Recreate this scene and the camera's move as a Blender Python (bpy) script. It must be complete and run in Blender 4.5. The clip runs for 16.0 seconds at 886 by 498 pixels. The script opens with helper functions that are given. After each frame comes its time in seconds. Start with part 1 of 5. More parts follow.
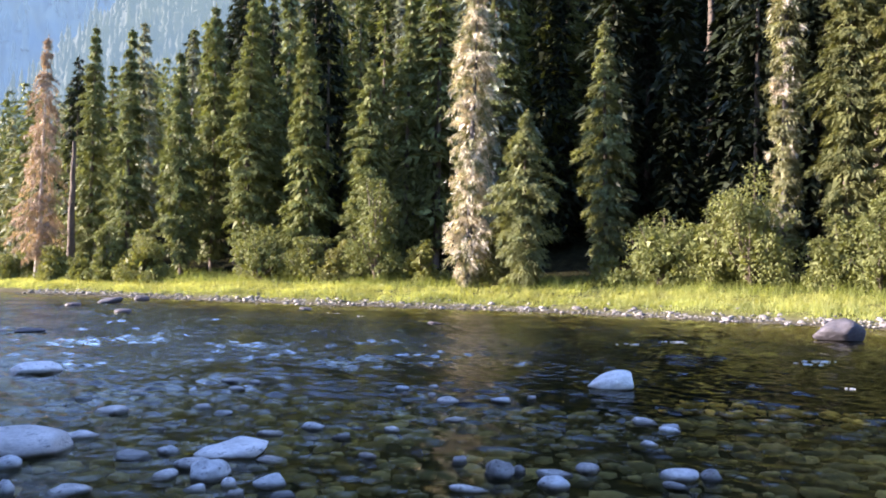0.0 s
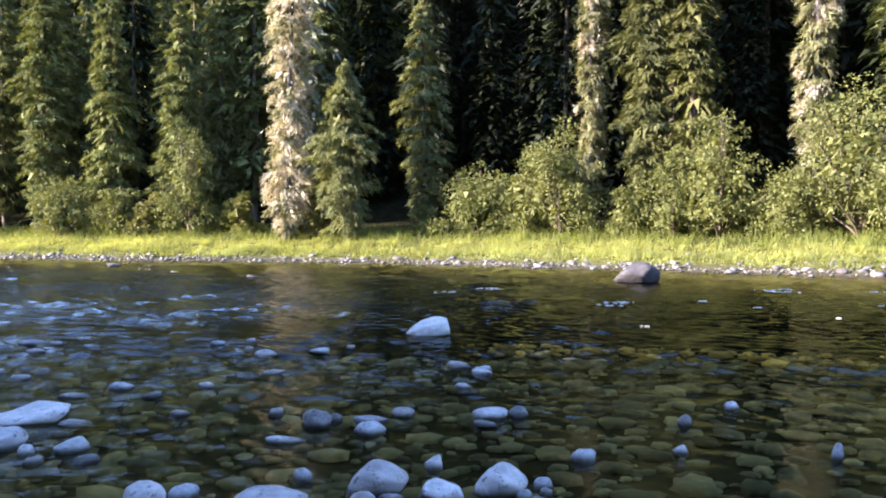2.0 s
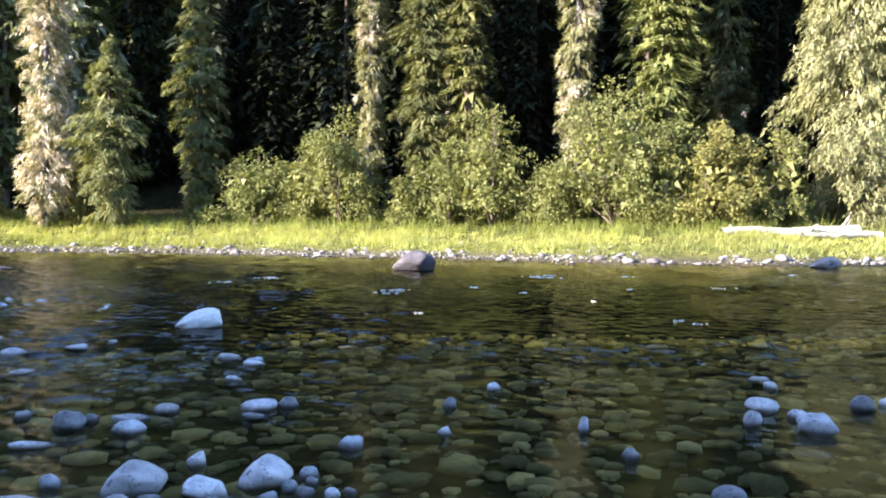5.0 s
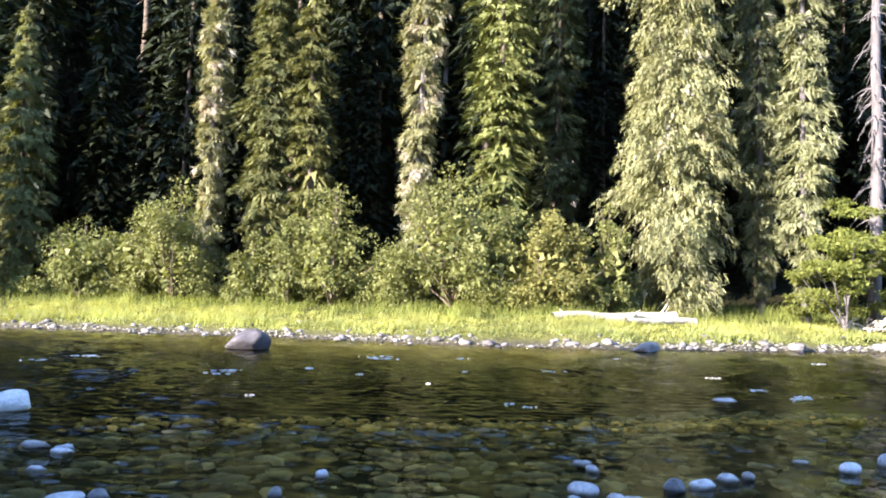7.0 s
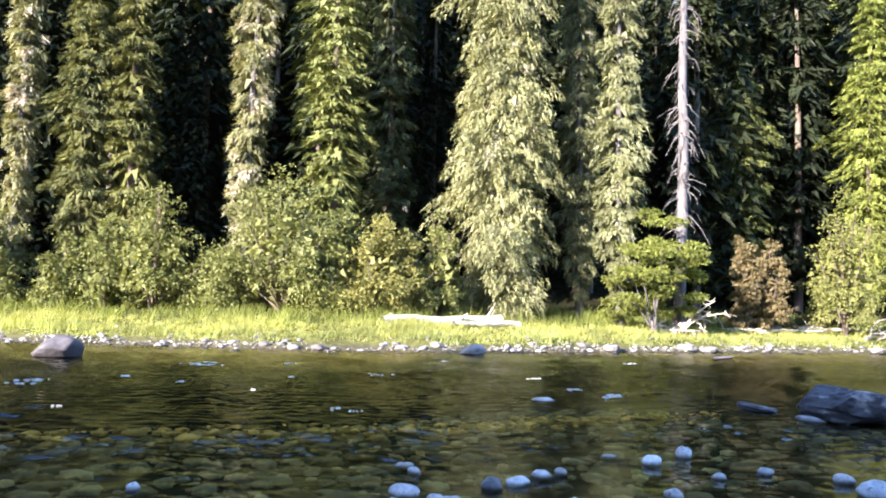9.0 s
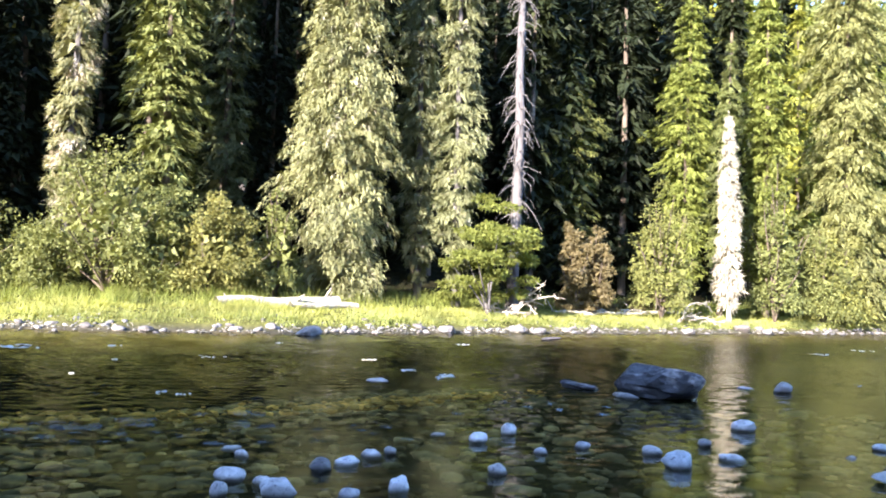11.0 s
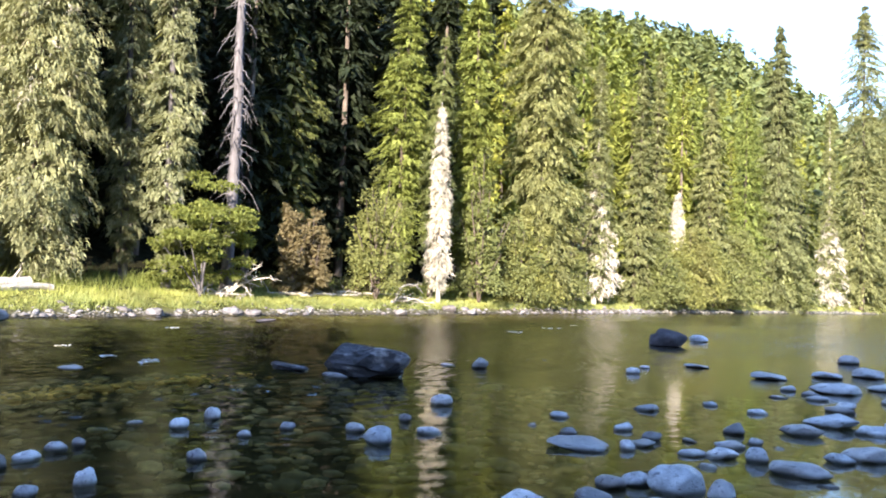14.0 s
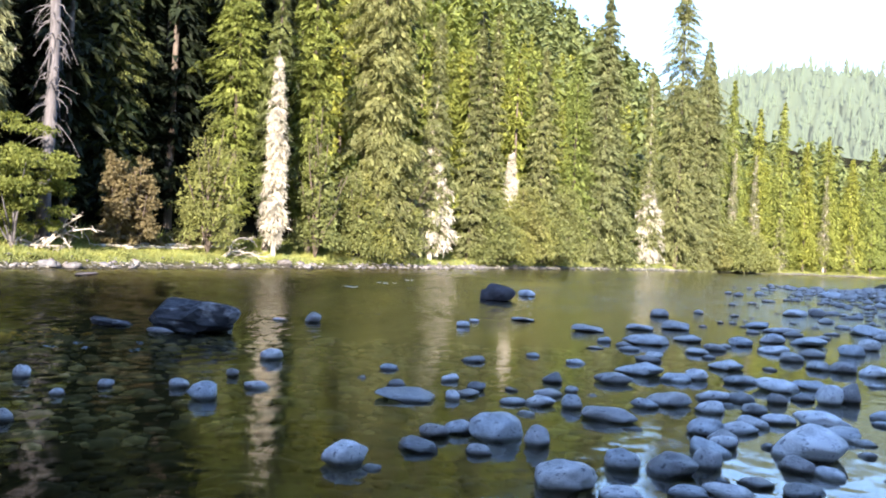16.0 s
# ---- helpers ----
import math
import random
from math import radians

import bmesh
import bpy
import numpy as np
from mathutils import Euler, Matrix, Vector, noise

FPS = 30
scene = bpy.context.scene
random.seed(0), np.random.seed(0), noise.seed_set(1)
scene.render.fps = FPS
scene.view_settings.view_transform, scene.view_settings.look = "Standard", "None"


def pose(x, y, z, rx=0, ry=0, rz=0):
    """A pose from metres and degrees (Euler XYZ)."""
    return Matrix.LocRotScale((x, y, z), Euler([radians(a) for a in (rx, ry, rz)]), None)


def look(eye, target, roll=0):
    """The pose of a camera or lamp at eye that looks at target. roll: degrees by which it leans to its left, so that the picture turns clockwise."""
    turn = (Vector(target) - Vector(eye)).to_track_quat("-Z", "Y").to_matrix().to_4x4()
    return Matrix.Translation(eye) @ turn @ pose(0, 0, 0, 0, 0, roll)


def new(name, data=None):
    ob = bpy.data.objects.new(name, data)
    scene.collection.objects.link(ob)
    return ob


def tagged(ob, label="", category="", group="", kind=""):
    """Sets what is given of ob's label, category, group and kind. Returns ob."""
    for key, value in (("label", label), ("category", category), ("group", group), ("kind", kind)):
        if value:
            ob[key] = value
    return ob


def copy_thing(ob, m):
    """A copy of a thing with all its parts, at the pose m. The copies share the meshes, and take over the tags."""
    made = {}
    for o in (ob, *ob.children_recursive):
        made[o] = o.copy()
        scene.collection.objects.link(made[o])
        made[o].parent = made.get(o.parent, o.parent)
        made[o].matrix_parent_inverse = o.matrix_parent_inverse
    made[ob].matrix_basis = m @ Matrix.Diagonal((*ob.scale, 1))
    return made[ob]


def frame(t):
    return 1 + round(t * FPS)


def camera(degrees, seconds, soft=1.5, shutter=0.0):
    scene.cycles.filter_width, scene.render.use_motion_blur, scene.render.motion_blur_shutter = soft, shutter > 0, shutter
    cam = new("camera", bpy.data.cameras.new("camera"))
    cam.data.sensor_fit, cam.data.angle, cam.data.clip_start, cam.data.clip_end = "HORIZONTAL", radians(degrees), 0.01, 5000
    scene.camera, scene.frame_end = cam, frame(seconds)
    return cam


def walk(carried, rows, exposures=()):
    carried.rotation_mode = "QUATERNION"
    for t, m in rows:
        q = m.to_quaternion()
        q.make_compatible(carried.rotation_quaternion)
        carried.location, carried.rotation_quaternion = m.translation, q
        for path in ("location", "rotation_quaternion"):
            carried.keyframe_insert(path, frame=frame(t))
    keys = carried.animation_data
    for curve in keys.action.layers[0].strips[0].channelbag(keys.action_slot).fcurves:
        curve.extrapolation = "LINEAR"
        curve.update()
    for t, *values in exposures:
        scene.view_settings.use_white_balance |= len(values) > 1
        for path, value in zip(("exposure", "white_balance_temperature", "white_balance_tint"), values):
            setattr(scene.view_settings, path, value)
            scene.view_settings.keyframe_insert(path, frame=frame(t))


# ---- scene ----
# Camera: turned by hand on the spot, about 0.5 m of arc, eye 1.5 m over the water
cam = camera(54.94, 16.0, soft=1.9)
PATH = [
    (0.0, 0.0, 0.0, 1.5, 92.05, -1.04, -0.83),
    (0.5, 0.01, -0.003, 1.502, 92.51, -1.2, -3.98),
    (1.0, 0.021, -0.005, 1.499, 91.54, -1.26, -6.77),
    (1.5, 0.038, -0.009, 1.491, 89.74, -0.72, -9.8),
    (2.0, 0.058, -0.015, 1.489, 88.9, -0.13, -12.75),
    (2.5, 0.066, -0.02, 1.487, 88.54, -0.55, -15.31),
    (3.0, 0.079, -0.025, 1.485, 88.07, -0.51, -17.46),
    (3.5, 0.098, -0.034, 1.483, 86.83, -0.14, -20.26),
    (4.0, 0.115, -0.043, 1.482, 86.34, 0.05, -22.71),
    (6.5, 0.177, -0.089, 1.535, 92.96, -1.45, -35.18),
    (7.0, 0.188, -0.099, 1.54, 93.67, -1.71, -38.0),
    (7.5, 0.198, -0.108, 1.544, 94.06, -1.87, -40.63),
    (8.0, 0.207, -0.125, 1.547, 94.6, -1.54, -43.15),
    (8.5, 0.22, -0.14, 1.548, 94.69, -1.48, -45.93),
    (9.0, 0.232, -0.155, 1.544, 94.24, -1.57, -49.25),
    (11.5, 0.267, -0.227, 1.537, 93.29, -1.97, -63.09),
    (12.0, 0.274, -0.248, 1.537, 93.26, -1.9, -66.71),
    (12.5, 0.279, -0.268, 1.537, 93.36, -1.78, -70.3),
    (13.0, 0.283, -0.287, 1.537, 93.3, -1.99, -72.94),
    (13.5, 0.286, -0.305, 1.535, 93.12, -1.89, -75.74),
    (14.0, 0.288, -0.321, 1.536, 92.78, -2.06, -78.75),
    (14.5, 0.289, -0.339, 1.532, 91.56, -2.68, -81.73),
    (15.0, 0.288, -0.358, 1.531, 90.93, -2.58, -84.59),
    (15.5, 0.286, -0.375, 1.529, 90.25, -2.54, -87.09),
    (16.0, 0.284, -0.392, 1.528, 90.21, -2.68, -89.63),
]
walk(cam, [(t, pose(x, y, z, rx, ry, rz)) for t, x, y, z, rx, ry, rz in PATH],
     [(0.0, 2.3, 6100, 26), (4.0, 2.5, 6150, 19), (8.0, 2.55, 6000, 18), (10.5, 2.63, 6000, 17), (12.0, 2.54, 6050, 16), (14.0, 2.13, 6150, 16), (16.0, 2.0, 6170, 16)])

# ---- light: low warm sun from upstream, clear sky ----
SUN_AZ, SUN_EL = 92.0, 20.0          # the way the light travels, degrees from +y towards +x
s_h = Vector((math.sin(radians(SUN_AZ)), math.cos(radians(SUN_AZ)), 0.0))
sun_way = Vector((s_h.x * math.cos(radians(SUN_EL)), s_h.y * math.cos(radians(SUN_EL)), -math.sin(radians(SUN_EL))))
sun_data = bpy.data.lights.new("sun", "SUN")
sun_data.energy, sun_data.angle, sun_data.color = 5.0, radians(0.6), (1.0, 0.87, 0.68)
sun = new("sun", sun_data)
sun.matrix_world = look(-sun_way * 100.0, (0, 0, 0))
world = bpy.data.worlds.new("sky")
scene.world = world
world.use_nodes = True
wn = world.node_tree
sky = wn.nodes.new("ShaderNodeTexSky")
sky.sky_type, sky.sun_disc = "NISHITA", False
sky.sun_elevation, sky.sun_rotation = radians(SUN_EL), radians(SUN_AZ + 180.0)
sky.air_density, sky.dust_density, sky.ozone_density, sky.altitude = 1.1, 0.9, 2.5, 900.0
wn.nodes["Background"].inputs[1].default_value = 0.15
wn.links.new(sky.outputs[0], wn.nodes["Background"].inputs[0])


# ---- materials ----
def material(name):
    m = bpy.data.materials.new(name)
    m.use_nodes = True
    nt = m.node_tree
    nt.nodes.clear()
    out = nt.nodes.new("ShaderNodeOutputMaterial")
    return m, nt, out


def node(nt, kind, **kw):
    n = nt.nodes.new(kind)
    for k, v in kw.items():
        n.inputs[k].default_value = v
    return n


def ramp(nt, fac, stops):
    r = nt.nodes.new("ShaderNodeValToRGB")
    els = r.color_ramp.elements
    while len(els) < len(stops):
        els.new(0.5)
    for e, (p, c) in zip(els, stops):
        e.position, e.color = p, (*c, 1.0)
    nt.links.new(fac, r.inputs[0])
    return r.outputs[0]


def noise_tex(nt, scale, detail=4.0, rough=0.55, space="Object", stretch=None):
    tc = nt.nodes.new("ShaderNodeTexCoord")
    n = node(nt, "ShaderNodeTexNoise", Scale=scale, Detail=detail, Roughness=rough)
    if stretch:
        mp = nt.nodes.new("ShaderNodeMapping")
        mp.inputs["Scale"].default_value = stretch[:3]
        if len(stretch) > 3:
            mp.inputs["Rotation"].default_value = (0, 0, radians(stretch[3]))
        nt.links.new(tc.outputs[space], mp.inputs[0])
        nt.links.new(mp.outputs[0], n.inputs["Vector"])
    else:
        nt.links.new(tc.outputs[space], n.inputs["Vector"])
    return n.outputs["Fac"]


def mixed(nt, fac, a, b, blend="MIX"):
    m = nt.nodes.new("ShaderNodeMix")
    m.data_type, m.blend_type = "RGBA", blend
    for v, s in ((fac, 0), (a, 6), (b, 7)):
        if isinstance(v, bpy.types.NodeSocket):
            nt.links.new(v, m.inputs[s])
        elif s == 0:
            m.inputs[0].default_value = v
        else:
            m.inputs[s].default_value = (*v, 1.0)
    return m.outputs[2]


def foliage(name, dark, mid, light, through_amount=0.2, big=0.7, pale=None, tint=1.0):
    """Leaves or needles: colour changes leaf by leaf, clump by clump and tree by tree; some light passes through."""
    m, nt, out = material(name)
    geo = nt.nodes.new("ShaderNodeNewGeometry")
    dark, light = [tuple(0.55 * e + 0.45 * c for e, c in zip(end, mid)) for end in (dark, light)]
    col = ramp(nt, geo.outputs["Random Per Island"], [(0.0, dark), (0.5, mid), (1.0, light)])
    clump = ramp(nt, noise_tex(nt, big, 3.0), [(0.32, (0.62, 0.62, 0.6)), (0.68, (1.25, 1.22, 1.15))])
    col = mixed(nt, 1.0, col, clump, "MULTIPLY")
    info = nt.nodes.new("ShaderNodeObjectInfo")
    one = ramp(nt, info.outputs["Random"], [(0.0, (0.8, 0.86, 0.9)), (0.5, (1.0, 1.0, 1.0)), (1.0, (1.2, 1.12, 0.86))])
    col = mixed(nt, tint, col, one, "MULTIPLY")
    if pale:
        # hanging beards of pale lichen in patches
        beard = ramp(nt, noise_tex(nt, pale[0], 4.0, 0.7), [(pale[1], (0, 0, 0)), (pale[1] + 0.07, (1, 1, 1))])
        col = mixed(nt, beard, col, ramp(nt, geo.outputs["Random Per Island"], [(0.0, pale[2]), (1.0, pale[3])]))
    b = node(nt, "ShaderNodeBsdfPrincipled", Roughness=0.6)
    b.inputs["Specular IOR Level"].default_value = 0.25
    tr = nt.nodes.new("ShaderNodeBsdfTranslucent")
    mx = node(nt, "ShaderNodeMixShader", Fac=through_amount)
    nt.links.new(col, b.inputs["Base Color"])
    nt.links.new(mixed(nt, 1.0, col, (1.15, 1.1, 0.5), "MULTIPLY"), tr.inputs["Color"])
    nt.links.new(b.outputs[0], mx.inputs[1])
    nt.links.new(tr.outputs[0], mx.inputs[2])
    nt.links.new(mx.outputs[0], out.inputs[0])
    return m


def solid(name, stops, scale, rough=0.8, bump=0.4, bump_scale=None, stretch=None, per_object=0.0, wet=None, spots=None, space="Object", per_piece=False, gloss=0.5):
    """Stone, bark, earth: noise colour at two scales, bump, and some change from thing to thing."""
    m, nt, out = material(name)
    b = node(nt, "ShaderNodeBsdfPrincipled", Roughness=rough)
    b.inputs["Specular IOR Level"].default_value = gloss
    col = ramp(nt, noise_tex(nt, scale, 6.0, 0.6, space, stretch), stops)
    fine = noise_tex(nt, bump_scale or scale * 6.0, 5.0, 0.65, space, stretch)
    col = mixed(nt, 0.6, col, ramp(nt, fine, [(0.3, (0.55, 0.55, 0.55)), (0.7, (1.25, 1.25, 1.25))]), "MULTIPLY")
    if spots:
        col = mixed(nt, ramp(nt, noise_tex(nt, spots[0], 5.0, 0.7, space), [(spots[1], (0, 0, 0)), (spots[1] + 0.08, (1, 1, 1))]), col, spots[2])
    if per_piece:
        geo = nt.nodes.new("ShaderNodeNewGeometry")
        col = mixed(nt, 1.0, col, ramp(nt, geo.outputs["Random Per Island"], [(0.0, (0.3, 0.32, 0.3)), (0.4, (0.6, 0.63, 0.58)), (0.8, (1.0, 0.98, 0.84)), (1.0, (1.8, 1.7, 1.4))]), "MULTIPLY")
    if per_object:
        info = nt.nodes.new("ShaderNodeObjectInfo")
        lo, hi = 1.0 - per_object, 1.0 + per_object
        col = mixed(nt, 1.0, col, ramp(nt, info.outputs["Random"], [(0.0, (lo, lo, lo * 1.04)), (0.3, (0.85, 0.80, 0.78)), (0.5, (0.9, 0.95, 1.02)), (0.75, (1.1, 1.06, 1.05)), (1.0, (hi, hi, hi * 1.02))]), "MULTIPLY")
    nt.links.new(col, b.inputs["Base Color"])
    bp = node(nt, "ShaderNodeBump", Strength=bump, Distance=0.03)
    nt.links.new(fine, bp.inputs["Height"])
    nt.links.new(bp.outputs[0], b.inputs["Normal"])
    if wet is not None:
        # a dark wet rim up to a hand's width over the water
        gp = nt.nodes.new("ShaderNodeNewGeometry")
        sep = nt.nodes.new("ShaderNodeSeparateXYZ")
        nt.links.new(gp.outputs["Position"], sep.inputs[0])
        mr = node(nt, "ShaderNodeMapRange")
        mr.inputs[1].default_value, mr.inputs[2].default_value = 0.012, wet
        nt.links.new(sep.outputs[2], mr.inputs[0])
        nt.links.new(mixed(nt, mr.outputs[0], mixed(nt, 1.0, col, (0.2, 0.19, 0.16), "MULTIPLY"), col), b.inputs["Base Color"])
        mr2 = node(nt, "ShaderNodeMapRange")
        mr2.inputs[1].default_value, mr2.inputs[2].default_value, mr2.inputs[3].default_value, mr2.inputs[4].default_value = 0.01, wet, 0.15, rough
        nt.links.new(sep.outputs[2], mr2.inputs[0])
        nt.links.new(mr2.outputs[0], b.inputs["Roughness"])
    nt.links.new(b.outputs[0], out.inputs[0])
    return m


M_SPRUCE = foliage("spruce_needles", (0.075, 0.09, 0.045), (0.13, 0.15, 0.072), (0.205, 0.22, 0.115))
# spruce needles darkened in colour to stand for the shade inside the wood
M_SHADED = foliage("shade_darkened_spruce_needles", (0.010, 0.017, 0.010), (0.02, 0.029, 0.015), (0.038, 0.05, 0.024))
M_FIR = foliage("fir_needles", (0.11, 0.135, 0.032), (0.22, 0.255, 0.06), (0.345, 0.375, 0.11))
# pale greyed needles: the haze upstream is put into the base colour
M_MIST = foliage("haze_paled_spruce_needles", (0.15, 0.17, 0.14), (0.25, 0.28, 0.22), (0.37, 0.39, 0.32))
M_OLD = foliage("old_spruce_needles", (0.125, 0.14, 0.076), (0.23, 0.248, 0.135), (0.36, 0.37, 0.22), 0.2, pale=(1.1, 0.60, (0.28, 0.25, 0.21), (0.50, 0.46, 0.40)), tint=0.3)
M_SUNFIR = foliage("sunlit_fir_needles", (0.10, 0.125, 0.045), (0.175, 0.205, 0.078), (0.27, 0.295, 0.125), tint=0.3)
M_LICHEN = foliage("lichen_needles", (0.13, 0.14, 0.08), (0.23, 0.24, 0.135), (0.36, 0.36, 0.22), 0.25, pale=(0.9, 0.54, (0.46, 0.385, 0.33), (0.68, 0.635, 0.57)), tint=0.25)
M_HOARY = foliage("hoary_needles", (0.14, 0.15, 0.085), (0.25, 0.255, 0.145), (0.38, 0.38, 0.24), 0.25, pale=(0.9, 0.45, (0.46, 0.41, 0.33), (0.72, 0.65, 0.55)), tint=0.25)
M_OLIVE = foliage("olive_spruce_needles", (0.13, 0.145, 0.065), (0.22, 0.24, 0.11), (0.33, 0.345, 0.17), 0.3, tint=0.4)
M_DEAD = foliage("dead_twigs", (0.32, 0.30, 0.265), (0.58, 0.55, 0.50), (0.80, 0.77, 0.72), 0.2, 0.9, tint=0.0)
M_RUST = foliage("rusty_needles", (0.23, 0.16, 0.12), (0.40, 0.30, 0.235), (0.55, 0.44, 0.36), 0.25, tint=0.0)
M_LEAF = foliage("shrub_leaves", (0.11, 0.13, 0.042), (0.19, 0.21, 0.075), (0.27, 0.29, 0.12), 0.3, 0.8, tint=0.7)
M_GOLD = foliage("yellowing_leaves", (0.13, 0.14, 0.045), (0.205, 0.21, 0.075), (0.28, 0.28, 0.12), 0.3, 0.8, tint=0.3)
M_BROWN = foliage("russet_leaves", (0.13, 0.11, 0.06), (0.205, 0.172, 0.095), (0.29, 0.25, 0.145), 0.35, 0.8, tint=0.2)
M_BRIGHT = foliage("bright_leaves", (0.11, 0.14, 0.038), (0.20, 0.235, 0.064), (0.30, 0.335, 0.11), 0.45, 0.8, tint=0.2)
M_GRASS = foliage("grass_blades", (0.22, 0.265, 0.085), (0.345, 0.385, 0.14), (0.50, 0.52, 0.25), 0.45, 0.5)
M_SEDGE = foliage("tall_grass_blades", (0.12, 0.16, 0.045), (0.20, 0.25, 0.07), (0.31, 0.34, 0.12), 0.4, 0.5)
M_FAR = foliage("far_forest", (0.075, 0.10, 0.04), (0.15, 0.178, 0.066), (0.24, 0.26, 0.097), 0.15, 0.9)
M_BARK = solid("bark", [(0.3, (0.06, 0.045, 0.035)), (0.7, (0.19, 0.15, 0.12))], 3.0, 0.9, 0.8, 14.0, (1, 1, 0.25))
M_PALE = solid("weathered_wood", [(0.3, (0.26, 0.23, 0.20)), (0.7, (0.62, 0.57, 0.50))], 3.0, 0.85, 0.6, 16.0, (1, 1, 0.2))
M_GREY = solid("grey_snag_wood", [(0.3, (0.055, 0.052, 0.056)), (0.7, (0.19, 0.175, 0.185))], 3.0, 0.85, 0.6, 16.0, (1, 1, 0.2))
M_STONE = solid("river_stone", [(0.25, (0.36, 0.365, 0.38)), (0.5, (0.70, 0.70, 0.71)), (0.8, (0.95, 0.94, 0.93))], 3.2, 0.4, 0.7, 34.0, per_object=0.62, wet=0.055, spots=(5.0, 0.57, (0.2, 0.2, 0.22)))
M_BOULDER = solid("dark_boulder", [(0.3, (0.018, 0.018, 0.023)), (0.55, (0.055, 0.055, 0.066)), (0.66, (0.36, 0.35, 0.36))], 3.0, 0.6, 1.0, 9.0, wet=0.06)
M_WHITE = solid("white_boulder", [(0.25, (0.58, 0.57, 0.56)), (0.7, (0.84, 0.83, 0.81))], 2.0, 0.6, 0.4, 18.0, wet=0.03, spots=(5.0, 0.66, (0.3, 0.29, 0.28)))
M_SHORE = solid("shore_rock", [(0.25, (0.11, 0.105, 0.11)), (0.6, (0.22, 0.21, 0.21)), (0.85, (0.40, 0.385, 0.38))], 2.0, 0.8, 0.5, 16.0, per_object=0.45, wet=0.05)
M_PILE = solid("shore_cobbles", [(0.25, (0.11, 0.107, 0.11)), (0.6, (0.25, 0.24, 0.24)), (0.85, (0.46, 0.445, 0.43))], 2.0, 0.8, 0.5, 16.0, wet=0.09, per_piece=True)
M_DARK = solid("dark_rock", [(0.3, (0.045, 0.043, 0.052)), (0.7, (0.12, 0.112, 0.13))], 2.2, 0.8, 0.9, 10.0, wet=0.06)
M_BED_DARK = solid("dark_bed_cobbles", [(0.25, (0.02, 0.018, 0.011)), (0.6, (0.045, 0.04, 0.022)), (0.85, (0.085, 0.075, 0.04))], 1.7, 0.7, 0.4, 14.0, per_piece=True, per_object=0.45, gloss=0.05)
# bright ochre cobbles: the sunlight of a strip is put into their colour
M_SUN_STRIP = solid("sun_strip_cobbles", [(0.25, (0.26, 0.17, 0.05)), (0.6, (0.46, 0.31, 0.10)), (0.85, (0.62, 0.46, 0.2))], 1.7, 0.7, 0.4, 14.0, per_piece=True, gloss=0.05)
M_BED = solid("bed_cobbles", [(0.25, (0.085, 0.076, 0.047)), (0.6, (0.18, 0.16, 0.094)), (0.85, (0.30, 0.262, 0.155))], 1.7, 0.7, 0.4, 14.0, per_piece=True, per_object=0.45, gloss=0.05)


def ground_material():
    m, nt, out = material("ground")
    b = node(nt, "ShaderNodeBsdfPrincipled", Roughness=0.9)
    b.inputs["Specular IOR Level"].default_value = 0.0
    gp = nt.nodes.new("ShaderNodeNewGeometry")
    sep = nt.nodes.new("ShaderNodeSeparateXYZ")
    nt.links.new(gp.outputs["Position"], sep.inputs[0])
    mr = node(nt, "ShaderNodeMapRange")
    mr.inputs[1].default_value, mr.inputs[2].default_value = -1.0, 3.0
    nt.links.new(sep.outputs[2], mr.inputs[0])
    # deep bed, grass gaps and forest floor darkened: lost light put into the colour
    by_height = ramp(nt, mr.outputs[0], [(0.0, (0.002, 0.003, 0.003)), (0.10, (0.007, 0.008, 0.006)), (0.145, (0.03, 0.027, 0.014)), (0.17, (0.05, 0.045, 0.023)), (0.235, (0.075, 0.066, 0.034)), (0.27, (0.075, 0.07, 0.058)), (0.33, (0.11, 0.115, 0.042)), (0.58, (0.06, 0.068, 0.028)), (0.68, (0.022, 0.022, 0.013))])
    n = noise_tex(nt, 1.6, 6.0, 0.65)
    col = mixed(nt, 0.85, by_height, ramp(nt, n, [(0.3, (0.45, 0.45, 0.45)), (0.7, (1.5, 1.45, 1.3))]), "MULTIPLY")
    nt.links.new(col, b.inputs["Base Color"])
    vor = node(nt, "ShaderNodeTexVoronoi", Scale=4.5)
    nt.links.new(gp.outputs["Position"], vor.inputs["Vector"])
    bp = node(nt, "ShaderNodeBump", Strength=0.6, Distance=0.06)
    nt.links.new(vor.outputs["Distance"], bp.inputs["Height"])
    nt.links.new(bp.outputs[0], b.inputs["Normal"])
    nt.links.new(b.outputs[0], out.inputs[0])
    return m


